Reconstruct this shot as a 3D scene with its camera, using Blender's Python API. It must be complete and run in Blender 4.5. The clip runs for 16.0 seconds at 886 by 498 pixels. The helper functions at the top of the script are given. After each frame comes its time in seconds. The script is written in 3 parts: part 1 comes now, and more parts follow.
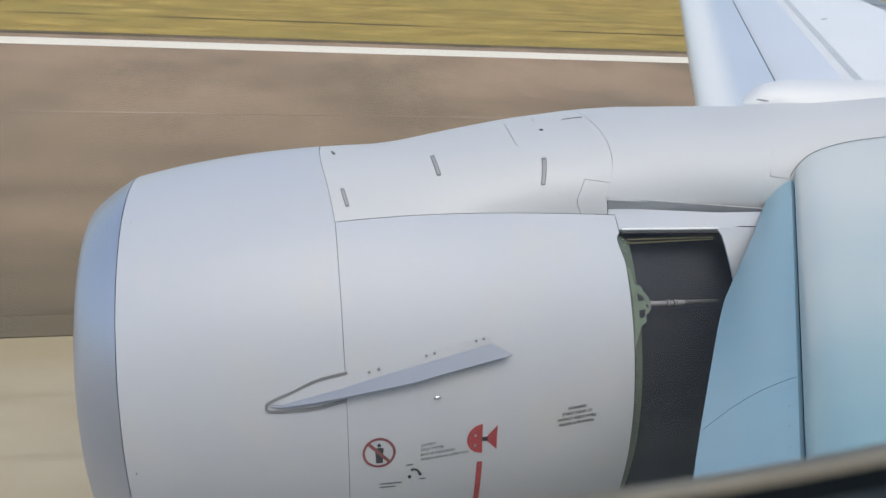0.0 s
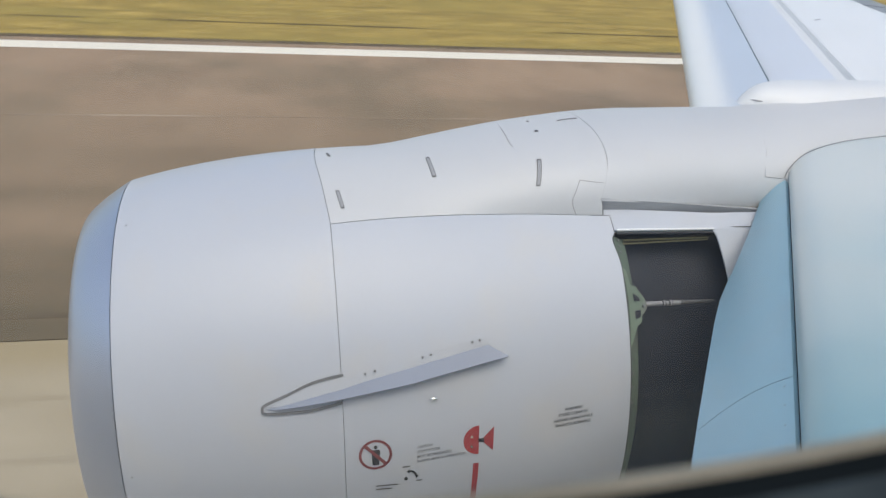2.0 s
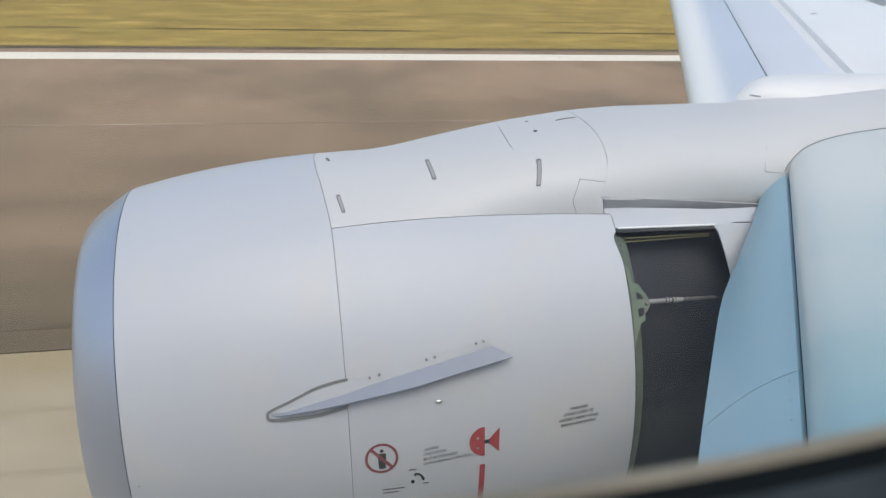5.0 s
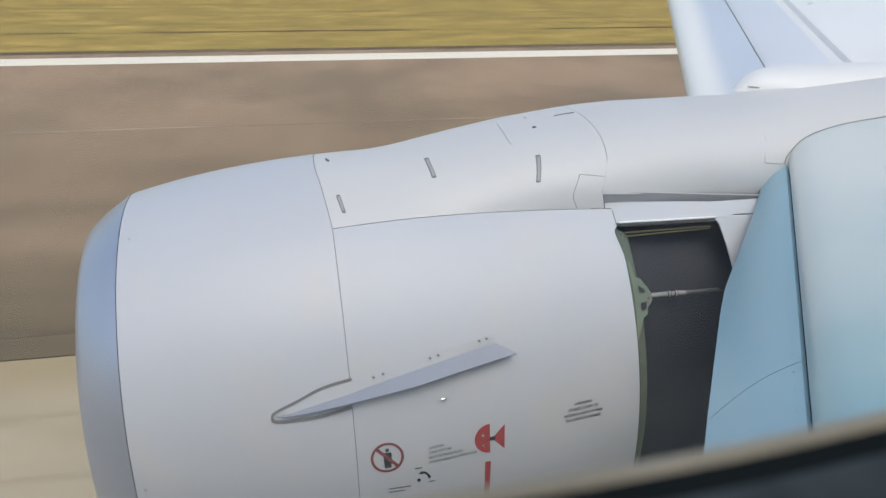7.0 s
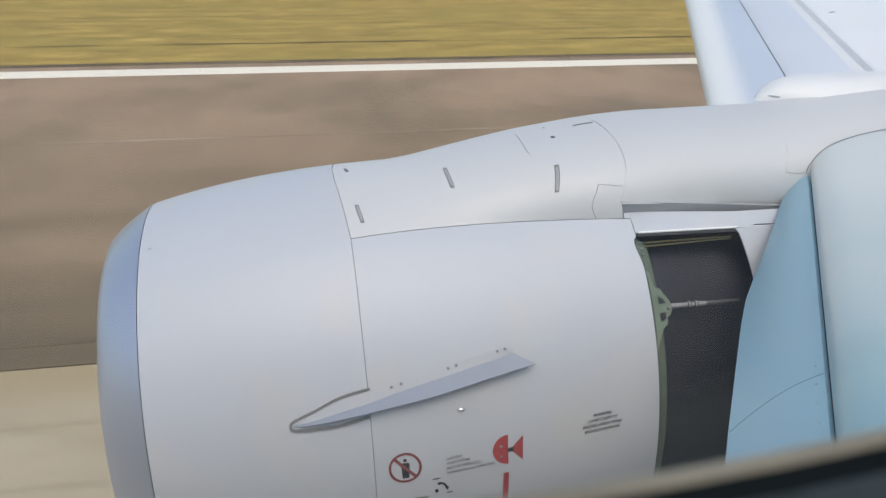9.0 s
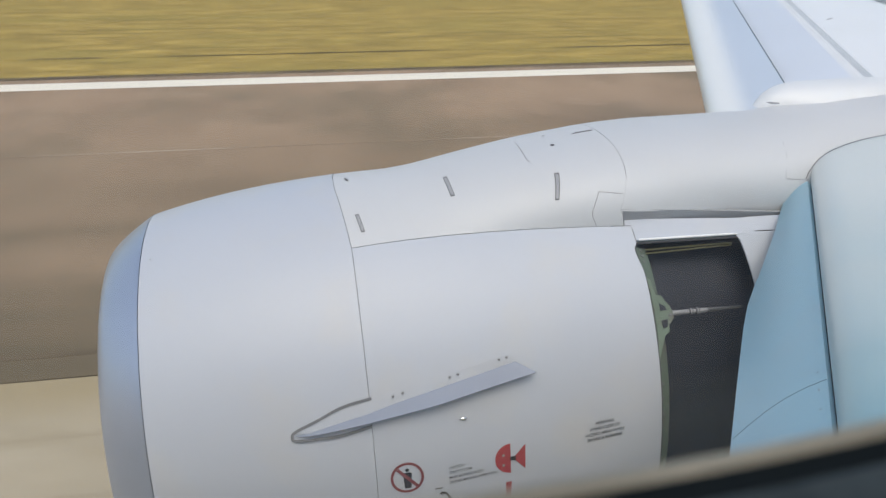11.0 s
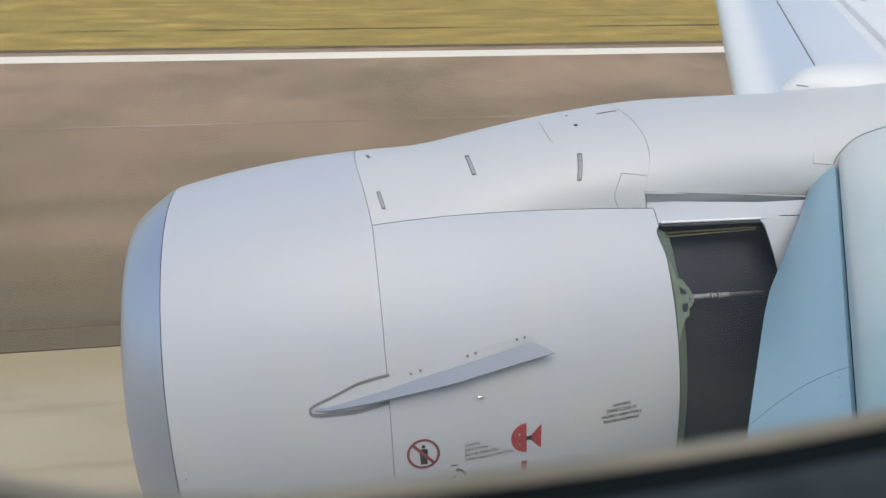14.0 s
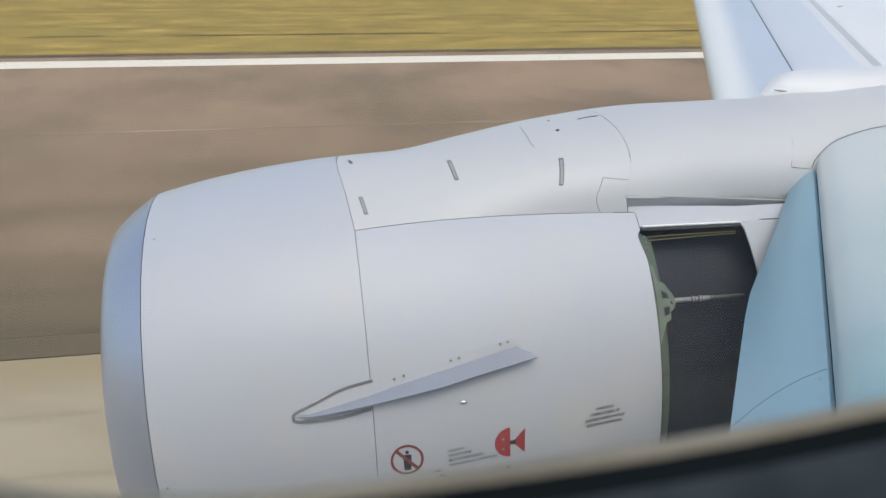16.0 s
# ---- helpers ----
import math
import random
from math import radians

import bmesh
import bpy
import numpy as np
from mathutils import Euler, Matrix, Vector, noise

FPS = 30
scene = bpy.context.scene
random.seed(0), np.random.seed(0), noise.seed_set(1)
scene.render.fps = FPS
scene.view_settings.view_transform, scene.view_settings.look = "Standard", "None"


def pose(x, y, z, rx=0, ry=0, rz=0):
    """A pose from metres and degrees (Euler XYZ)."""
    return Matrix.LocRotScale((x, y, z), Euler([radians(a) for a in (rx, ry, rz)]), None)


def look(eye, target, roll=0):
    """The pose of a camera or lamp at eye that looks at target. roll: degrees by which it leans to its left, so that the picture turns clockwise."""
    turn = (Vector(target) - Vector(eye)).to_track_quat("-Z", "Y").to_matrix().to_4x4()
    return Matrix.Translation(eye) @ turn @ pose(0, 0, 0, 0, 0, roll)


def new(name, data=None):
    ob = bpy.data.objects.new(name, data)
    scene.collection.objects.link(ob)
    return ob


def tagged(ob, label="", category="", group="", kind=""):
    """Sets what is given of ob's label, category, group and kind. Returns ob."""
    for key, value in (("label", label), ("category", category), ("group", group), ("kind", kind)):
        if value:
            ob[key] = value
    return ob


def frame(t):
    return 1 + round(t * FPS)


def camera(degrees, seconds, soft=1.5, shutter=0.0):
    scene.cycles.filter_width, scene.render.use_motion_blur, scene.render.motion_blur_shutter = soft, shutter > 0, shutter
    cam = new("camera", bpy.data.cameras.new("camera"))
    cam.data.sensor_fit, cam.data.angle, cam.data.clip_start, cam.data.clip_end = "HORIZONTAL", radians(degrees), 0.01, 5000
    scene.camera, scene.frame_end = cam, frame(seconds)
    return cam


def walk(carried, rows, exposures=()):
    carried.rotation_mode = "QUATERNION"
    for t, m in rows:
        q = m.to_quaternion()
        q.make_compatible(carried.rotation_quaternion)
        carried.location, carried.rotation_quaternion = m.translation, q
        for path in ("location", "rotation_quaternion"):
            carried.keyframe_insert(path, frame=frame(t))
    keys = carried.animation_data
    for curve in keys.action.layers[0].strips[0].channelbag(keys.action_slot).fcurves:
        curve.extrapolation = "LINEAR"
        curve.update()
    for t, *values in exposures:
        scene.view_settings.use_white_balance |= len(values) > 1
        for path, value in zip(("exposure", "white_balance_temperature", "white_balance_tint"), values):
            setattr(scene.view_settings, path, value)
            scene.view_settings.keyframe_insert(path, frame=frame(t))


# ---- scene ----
cam = camera(59.02, 16.0, soft=1.3)
PATH = [
    (0, 0.0000, 1.4353, 3.8132, 65.557, -3.630, -10.436),
    (0.3, 0.0000, 1.4353, 3.8133, 66.112, -3.491, -10.601),
    (0.5, 0.0000, 1.4353, 3.8133, 66.244, -2.761, -10.658),
    (0.8, 0.0000, 1.4353, 3.8128, 65.884, -2.341, -10.789),
    (1, 0.0000, 1.4353, 3.8124, 65.002, -3.383, -9.680),
    (1.3, 0.0000, 1.4353, 3.8118, 65.332, -3.471, -10.581),
    (1.5, 0.0000, 1.4353, 3.8114, 66.527, -3.858, -11.155),
    (1.8, 0.0000, 1.4353, 3.8113, 64.859, -3.833, -10.159),
    (2, 0.0000, 1.4353, 3.8112, 65.720, -3.534, -10.839),
    (2.3, 0.0000, 1.4353, 3.8105, 65.291, -3.737, -10.126),
    (2.5, 0.0000, 1.4353, 3.8101, 65.380, -3.610, -10.443),
    (2.8, 0.0000, 1.4353, 3.8104, 65.889, -3.394, -10.324),
    (3, 0.0000, 1.4353, 3.8106, 64.981, -2.825, -9.921),
    (3.3, 0.0000, 1.4353, 3.8112, 65.621, -2.567, -10.083),
    (3.5, 0.0000, 1.4353, 3.8116, 66.322, -1.835, -10.590),
    (3.8, 0.0000, 1.4353, 3.8110, 66.669, -2.554, -10.415),
    (4, 0.0000, 1.4353, 3.8106, 67.060, -1.984, -10.819),
    (4.3, 0.0000, 1.4353, 3.8109, 66.602, -1.731, -11.304),
    (4.5, 0.0000, 1.4353, 3.8111, 66.268, -2.362, -11.596),
    (4.7, 0.0000, 1.4353, 3.8111, 65.870, -2.429, -11.258),
    (6.8, 0.0000, 1.4353, 3.8105, 66.428, -1.614, -11.932),
    (7, 0.0000, 1.4353, 3.8105, 65.775, -1.200, -11.656),
    (7.2, 0.0000, 1.4353, 3.8102, 65.271, -1.471, -11.367),
    (7.5, 0.0000, 1.4353, 3.8098, 65.574, -1.817, -10.654),
    (7.8, 0.0000, 1.4353, 3.8100, 65.620, -1.671, -10.953),
    (8, 0.0000, 1.4353, 3.8101, 66.414, -1.629, -10.542),
    (8.3, 0.0000, 1.4353, 3.8105, 67.198, -1.086, -10.908),
    (8.5, 0.0000, 1.4353, 3.8107, 67.556, -0.910, -11.174),
    (8.8, 0.0000, 1.4353, 3.8105, 66.837, -0.273, -10.992),
    (9, 0.0000, 1.4353, 3.8103, 66.483, -0.724, -10.408),
    (9.2, 0.0000, 1.4353, 3.8101, 66.105, -0.447, -10.409),
    (9.5, 0.0000, 1.4353, 3.8099, 67.589, -1.436, -11.293),
    (9.7, 0.0000, 1.4353, 3.8093, 68.271, -1.340, -10.433),
    (10, 0.0000, 1.4353, 3.8083, 67.850, -2.240, -10.676),
    (10.2, 0.0002, 1.4353, 3.8083, 67.079, -1.205, -10.117),
    (12.3, 0.0023, 1.4353, 3.8083, 67.414, 0.182, -10.919),
    (12.5, 0.0025, 1.4353, 3.8083, 66.801, -0.516, -10.246),
    (12.7, 0.0027, 1.4353, 3.8081, 66.666, -0.256, -10.739),
    (13, 0.0030, 1.4353, 3.8078, 65.130, -1.000, -8.937),
    (13.3, 0.0033, 1.4353, 3.8081, 65.720, -0.775, -9.727),
    (13.5, 0.0035, 1.4353, 3.8083, 65.067, -0.281, -9.001),
    (13.8, 0.0038, 1.4353, 3.8082, 65.537, -0.443, -8.676),
    (14, 0.0040, 1.4353, 3.8081, 65.575, -0.741, -8.655),
    (14.2, 0.0040, 1.4353, 3.8079, 65.126, -1.047, -8.487),
    (14.5, 0.0040, 1.4353, 3.8077, 65.583, -0.761, -8.689),
    (14.8, 0.0040, 1.4353, 3.8075, 65.638, -1.080, -9.240),
    (15, 0.0040, 1.4353, 3.8074, 65.704, -1.110, -9.243),
    (15.2, 0.0040, 1.4353, 3.8072, 65.622, -1.660, -9.109),
    (15.5, 0.0040, 1.4353, 3.8070, 65.333, -2.081, -9.505),
    (15.7, 0.0040, 1.4353, 3.8071, 65.979, -1.515, -9.469),
    (16, 0.0040, 1.4353, 3.8072, 65.974, -0.986, -9.930),
]
cam.data.dof.use_dof, cam.data.dof.focus_distance, cam.data.dof.aperture_fstop = True, 3.2, 19
walk(cam, [(t, pose(*p)) for t, *p in PATH], exposures=((0, 0.30, 6880, 9), (0.5, 0.28, 7150, 9), (1, 0.32, 6920, 9), (3, 0.33, 6930, 9), (8, 0.32, 6950, 9), (16, 0.31, 6950, 9)))

# ---- daylight ----
SUN_DIR = Vector((-0.05, -0.42, 0.78)).normalized()
world = bpy.data.worlds.new("world")
scene.world = world
world.use_nodes = True
wn = world.node_tree.nodes
sky = wn.new("ShaderNodeTexSky")
sky.sky_type = "NISHITA"
sky.sun_disc = False
sky.sun_elevation = math.asin(SUN_DIR.z)
sky.sun_rotation = math.atan2(SUN_DIR.x, SUN_DIR.y)
sky.air_density, sky.dust_density = 1.0, 2.2
wn["Background"].inputs["Strength"].default_value = 0.15
world.node_tree.links.new(sky.outputs[0], wn["Background"].inputs["Color"])
sun = new("sun", bpy.data.lights.new("sun", "SUN"))
sun.data.energy, sun.data.angle, sun.data.color = 0.97, radians(55), (1.0, 0.93, 0.82)
sun.matrix_world = look((20, 40, 30), Vector((20, 40, 30)) - SUN_DIR)


# ---- materials ----
def material(name, color, rough=0.5, metal=0.0, spread=0.06, scale=3.0, stretch=(1, 1, 1), bump=0.0, fine=60.0, coat=0.0, gloss=0.25, dirt_or_light=None, dirt_or_light_amount=0.0, spec=0.5, edge=(0.5, 0.72), patch=None, y_tone=None, rows=None):
    """A surface with slow patches, a fine grain, optional streaks of dirt or painted light and a slight relief."""
    m = bpy.data.materials.new(name)
    m.use_nodes = True
    n, l = m.node_tree.nodes, m.node_tree.links
    b = n["Principled BSDF"]
    b.inputs["Roughness"].default_value, b.inputs["Metallic"].default_value = rough, metal
    b.inputs["Coat Weight"].default_value, b.inputs["Coat Roughness"].default_value = coat, gloss
    b.inputs["Specular IOR Level"].default_value = spec
    tc, mp = n.new("ShaderNodeTexCoord"), n.new("ShaderNodeMapping")
    mp.inputs["Scale"].default_value = stretch
    l.new(tc.outputs["Object"], mp.inputs["Vector"])
    big, small = n.new("ShaderNodeTexNoise"), n.new("ShaderNodeTexNoise")
    big.inputs["Scale"].default_value, big.inputs["Detail"].default_value = scale, 5
    small.inputs["Scale"].default_value, small.inputs["Detail"].default_value = fine, 3
    l.new(mp.outputs[0], big.inputs["Vector"]), l.new(mp.outputs[0], small.inputs["Vector"])
    add = n.new("ShaderNodeMath")
    add.operation = "MULTIPLY_ADD"
    l.new(small.outputs["Fac"], add.inputs[0])
    add.inputs[1].default_value = 0.35
    l.new(big.outputs["Fac"], add.inputs[2])
    ramp = n.new("ShaderNodeMapRange")
    ramp.inputs["From Min"].default_value, ramp.inputs["From Max"].default_value = 0.4, 0.95
    ramp.inputs["To Min"].default_value, ramp.inputs["To Max"].default_value = 1 - spread, 1 + spread
    l.new(add.outputs[0], ramp.inputs["Value"])
    mul = n.new("ShaderNodeVectorMath")
    mul.operation = "SCALE"
    mul.inputs[0].default_value = color
    l.new(ramp.outputs[0], mul.inputs["Scale"])
    out = mul.outputs[0]
    if dirt_or_light:
        streak = n.new("ShaderNodeTexNoise")
        streak.inputs["Scale"].default_value, streak.inputs["Detail"].default_value = scale * 2.3, 6
        l.new(mp.outputs[0], streak.inputs["Vector"])
        r2 = n.new("ShaderNodeMapRange")
        r2.inputs["From Min"].default_value, r2.inputs["From Max"].default_value = edge
        r2.inputs["To Max"].default_value = dirt_or_light_amount
        l.new(streak.outputs["Fac"], r2.inputs["Value"])
        mix = n.new("ShaderNodeMix")
        mix.data_type = "RGBA"
        l.new(r2.outputs[0], mix.inputs["Factor"])
        l.new(out, mix.inputs["A"])
        mix.inputs["B"].default_value = (*dirt_or_light, 1)
        out = mix.outputs["Result"]
    if patch:
        mp2, pn, r3, mix2 = n.new("ShaderNodeMapping"), n.new("ShaderNodeTexNoise"), n.new("ShaderNodeMapRange"), n.new("ShaderNodeMix")
        mp2.inputs["Scale"].default_value = (patch[3], 1, 1)
        # offset leaves paler asphalt towards the wing, put in for the glare there
        mp2.inputs["Location"].default_value = (14.4, 4.1, 0)
        l.new(tc.outputs["Object"], mp2.inputs["Vector"]), l.new(mp2.outputs[0], pn.inputs["Vector"])
        pn.inputs["Scale"].default_value, pn.inputs["Detail"].default_value, pn.inputs["Roughness"].default_value = patch[1], patch[4], 0.58
        r3.inputs["From Min"].default_value, r3.inputs["From Max"].default_value, r3.inputs["To Max"].default_value = 0.47, 0.66, patch[2]
        l.new(pn.outputs["Fac"], r3.inputs["Value"])
        mix2.data_type = "RGBA"
        l.new(r3.outputs[0], mix2.inputs["Factor"]), l.new(out, mix2.inputs["A"])
        mix2.inputs["B"].default_value = (*patch[0], 1)
        out = mix2.outputs["Result"]
    if y_tone:
        # tone densest along one edge, broken up by noise: rubber, oil, painted shading
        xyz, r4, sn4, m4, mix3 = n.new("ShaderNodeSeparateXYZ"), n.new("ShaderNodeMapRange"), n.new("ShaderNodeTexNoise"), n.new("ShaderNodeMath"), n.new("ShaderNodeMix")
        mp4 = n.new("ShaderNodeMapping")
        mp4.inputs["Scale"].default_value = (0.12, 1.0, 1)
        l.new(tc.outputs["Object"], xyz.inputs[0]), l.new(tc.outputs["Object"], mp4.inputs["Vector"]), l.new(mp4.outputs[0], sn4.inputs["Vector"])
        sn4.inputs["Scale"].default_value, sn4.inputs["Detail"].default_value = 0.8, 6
        r4.inputs["From Min"].default_value, r4.inputs["From Max"].default_value = y_tone[0]
        r4.inputs["To Min"].default_value, r4.inputs["To Max"].default_value = 2 * y_tone[2], 0
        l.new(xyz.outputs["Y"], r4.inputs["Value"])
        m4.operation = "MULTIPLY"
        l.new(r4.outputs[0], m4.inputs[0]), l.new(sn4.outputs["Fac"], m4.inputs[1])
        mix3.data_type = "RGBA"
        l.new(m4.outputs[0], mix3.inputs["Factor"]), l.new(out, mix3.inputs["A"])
        mix3.inputs["B"].default_value = (*y_tone[1], 1)
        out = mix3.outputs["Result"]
    if rows:
        # mown rows and ruts along the runway
        mp5, pn5, r5, mix5 = n.new("ShaderNodeMapping"), n.new("ShaderNodeTexNoise"), n.new("ShaderNodeMapRange"), n.new("ShaderNodeMix")
        mp5.inputs["Scale"].default_value = (0.05, 1, 1)
        l.new(tc.outputs["Object"], mp5.inputs["Vector"]), l.new(mp5.outputs[0], pn5.inputs["Vector"])
        pn5.inputs["Scale"].default_value, pn5.inputs["Detail"].default_value, pn5.inputs["Roughness"].default_value = 1.5, 5, 0.6
        r5.inputs["From Min"].default_value, r5.inputs["From Max"].default_value, r5.inputs["To Max"].default_value = 0.56, 0.68, rows[1]
        l.new(pn5.outputs["Fac"], r5.inputs["Value"])
        mix5.data_type = "RGBA"
        l.new(r5.outputs[0], mix5.inputs["Factor"]), l.new(out, mix5.inputs["A"])
        mix5.inputs["B"].default_value = (*rows[0], 1)
        out = mix5.outputs["Result"]
    l.new(out, b.inputs["Base Color"])
    if bump:
        bp = n.new("ShaderNodeBump")
        bp.inputs["Strength"].default_value, bp.inputs["Distance"].default_value = bump, 0.01
        l.new(add.outputs[0], bp.inputs["Height"])
        l.new(bp.outputs[0], b.inputs["Normal"])
    return m


# cream patches put warm light bounced off the ground into the cowl's colour
WHITE = material("cowl_paint", (0.552, 0.582, 0.635), 0.45, spread=0.025, scale=1.3, coat=0.2, gloss=0.18, fine=9, dirt_or_light=(0.62, 0.595, 0.55), dirt_or_light_amount=0.4)
# the cowl's white, darkened for the shade over the sleeve
SLEEVE = material("shaded_cowl_paint", (0.50, 0.53, 0.575), 0.5, spread=0.03, scale=2.0, coat=0.1, fine=9, dirt_or_light=(0.44, 0.45, 0.46), dirt_or_light_amount=0.2)
# same white as the cowl, lightened for the stronger light on the pylon
PYLON = material("lit_cowl_paint", (0.64, 0.648, 0.655), 0.5, spread=0.016, scale=2.0, coat=0.12, gloss=0.3, fine=9, dirt_or_light=(0.60, 0.58, 0.55), dirt_or_light_amount=0.15)
CHANNEL = material("grey_channel_filler", (0.57, 0.60, 0.62), 0.6, spread=0.12, scale=3)
WHITEWING = material("white_wing_paint", (0.94, 0.94, 0.93), 0.4, spread=0.02, scale=1.0, coat=0.3, fine=8, dirt_or_light=(0.76, 0.76, 0.74), dirt_or_light_amount=0.3)
FLAPGREY = material("grey_flap_paint", (0.30, 0.315, 0.335), 0.5, spread=0.08, scale=2)
FAIRING = material("fairing_paint", (0.85, 0.85, 0.845), 0.45, spread=0.03, scale=2.0, coat=0.15, fine=9, dirt_or_light=(0.68, 0.68, 0.67), dirt_or_light_amount=0.3)
SLAT = material("slat_paint", (0.60, 0.665, 0.75), 0.38, spread=0.04, scale=1.2, coat=0.2, fine=8, dirt_or_light=(0.52, 0.57, 0.63), dirt_or_light_amount=0.3)

# nose light put into the slat's colour, fading into the pale blue paint behind
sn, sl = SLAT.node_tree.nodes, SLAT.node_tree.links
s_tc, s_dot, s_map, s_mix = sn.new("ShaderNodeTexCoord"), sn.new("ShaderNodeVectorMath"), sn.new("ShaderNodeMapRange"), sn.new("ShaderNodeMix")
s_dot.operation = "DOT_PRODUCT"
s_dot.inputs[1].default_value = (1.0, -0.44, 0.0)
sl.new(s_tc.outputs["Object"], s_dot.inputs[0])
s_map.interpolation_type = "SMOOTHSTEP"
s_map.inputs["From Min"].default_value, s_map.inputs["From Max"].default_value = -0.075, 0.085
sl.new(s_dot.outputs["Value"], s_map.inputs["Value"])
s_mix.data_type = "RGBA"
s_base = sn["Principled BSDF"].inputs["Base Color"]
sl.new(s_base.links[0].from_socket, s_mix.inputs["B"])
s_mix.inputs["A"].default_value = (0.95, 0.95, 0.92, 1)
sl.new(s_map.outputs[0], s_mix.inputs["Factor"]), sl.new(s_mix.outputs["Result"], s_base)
WING = material("wing_paint", (0.74, 0.775, 0.835), 0.36, spread=0.03, scale=1.2, coat=0.25, fine=8, dirt_or_light=(0.55, 0.57, 0.58), dirt_or_light_amount=0.2)
# teal ramp along Y puts the nose's shading into its paint
NOSE = material("leading_edge_paint", (0.74, 0.77, 0.735), 0.34, metal=0.05, spread=0.05, scale=1.6, coat=0.25, fine=8, dirt_or_light=(0.52, 0.60, 0.62), dirt_or_light_amount=0.35, patch=((0.45, 0.62, 0.65), 1.1, 0.4, 1.0, 2), y_tone=((2.5, 4.0), (0.23, 0.44, 0.50), 0.9))
KRUEGER = material("flap_paint", (0.298, 0.49, 0.585), 0.42, spread=0.035, scale=2.0, coat=0.2, fine=8, dirt_or_light=(0.31, 0.39, 0.44), dirt_or_light_amount=0.3)
FLAPLINE = material("blue_grey_joint", (0.13, 0.18, 0.21), 0.6, spread=0.2, scale=10)
BARE = material("bare_aluminium", (0.54, 0.58, 0.675), 0.36, metal=0.74, spread=0.05, scale=2.5, fine=30)
STEEL = material("bright_steel", (0.75, 0.76, 0.78), 0.25, metal=1.0, spread=0.08, scale=20)
CHROME = material("polished_metal", (0.95, 0.95, 0.95), 0.06, metal=1.0, spread=0.02, scale=20)
RODGREY = material("grey_rod_paint", (0.34, 0.34, 0.35), 0.4, spread=0.12, scale=15)
RODDARK = material("dark_rod_grey", (0.14, 0.14, 0.145), 0.5, spread=0.2, scale=15)
GREEN = material("green_primer", (0.155, 0.212, 0.16), 0.55, spread=0.2, scale=7, dirt_or_light=(0.19, 0.185, 0.16), dirt_or_light_amount=0.85)
FRAMEGREEN = material("worn_green_primer", (0.155, 0.20, 0.157), 0.6, spread=0.2, scale=5, dirt_or_light=(0.145, 0.148, 0.132), dirt_or_light_amount=0.9)
OLIVE = material("olive_primer", (0.155, 0.14, 0.065), 0.6, spread=0.2, scale=9)
DARK = material("dark_cavity", (0.030, 0.034, 0.047), 0.65, spread=0.2, scale=4, dirt_or_light=(0.044, 0.046, 0.056), dirt_or_light_amount=0.5)
SEAL = material("grey_seal", (0.21, 0.21, 0.215), 0.6, spread=0.2, scale=14)
STRIP = material("grey_rubber_strip", (0.38, 0.385, 0.395), 0.6, spread=0.1, scale=10)
GAP = material("joint_shadow_gap", (0.06, 0.06, 0.065), 0.7, spread=0.2, scale=10)
# blue-grey carries the blade's shade and sky reflection in its colour
BLADE = material("shaded_blade_tone", (0.31, 0.34, 0.405), 0.38, spread=0.05, scale=4, coat=0.2)
FADEDRED = material("dark_red_marking", (0.25, 0.07, 0.075), 0.5, spread=0.15, scale=12)
RED = material("red_marking", (0.42, 0.055, 0.06), 0.5, spread=0.15, scale=12)
INK = material("black_marking", (0.035, 0.035, 0.04), 0.55, spread=0.2, scale=20)
PALELINE = material("pale_grey_joint", (0.52, 0.52, 0.525), 0.55, spread=0.2, scale=20)
GREYINK = material("grey_marking", (0.17, 0.17, 0.175), 0.55, spread=0.2, scale=20)
ASPHALT = material("runway_asphalt", (0.390, 0.270, 0.174), 0.9, spread=0.26, scale=0.24, stretch=(1.8, 1, 1), fine=3.5, bump=0.025, dirt_or_light=(0.47, 0.335, 0.22), dirt_or_light_amount=0.8, edge=(0.44, 0.80), spec=0.2, patch=((0.220, 0.172, 0.110), 0.2, 0.68, 1.3, 4), y_tone=((8.0, 18.0), (0.172, 0.136, 0.084), 0.86))
# unseen centre set paler than the edge to bounce light up at the engine
CONCRETE = material("runway_concrete", (0.60, 0.53, 0.42), 0.9, spread=0.16, scale=0.6, stretch=(0.35, 1, 1), fine=4, bump=0.1, dirt_or_light=(0.38, 0.315, 0.215), dirt_or_light_amount=0.7, spec=0.2, y_tone=((8.0, 3.2), (0.43, 0.345, 0.21), 0.95), rows=((0.27, 0.225, 0.15), 0.6))
LINE = material("runway_line_paint", (0.95, 0.865, 0.71), 0.75, spread=0.06, scale=0.5, stretch=(0.3, 1, 1), fine=6)
JOINT = material("pale_joint_filler", (0.43, 0.335, 0.238), 0.9, spread=0.3, scale=0.22, stretch=(0.5, 1, 1), fine=3, dirt_or_light=(0.325, 0.236, 0.153), dirt_or_light_amount=1.0, edge=(0.44, 0.53))
SOIL = material("shoulder_soil", (0.165, 0.124, 0.078), 0.95, spread=0.5, scale=0.9, stretch=(0.3, 1, 1), fine=4, dirt_or_light=(0.26, 0.20, 0.09), dirt_or_light_amount=0.8, spec=0.1)
GRASS = material("dry_grass", (0.44, 0.31, 0.09), 0.95, spread=0.40, scale=1.1, stretch=(0.45, 1, 1), fine=8, bump=0.2, dirt_or_light=(0.255, 0.185, 0.060), dirt_or_light_amount=0.55, spec=0.1, patch=((0.355, 0.275, 0.08), 0.45, 0.75, 0.3, 8), rows=((0.215, 0.165, 0.055), 0.65))
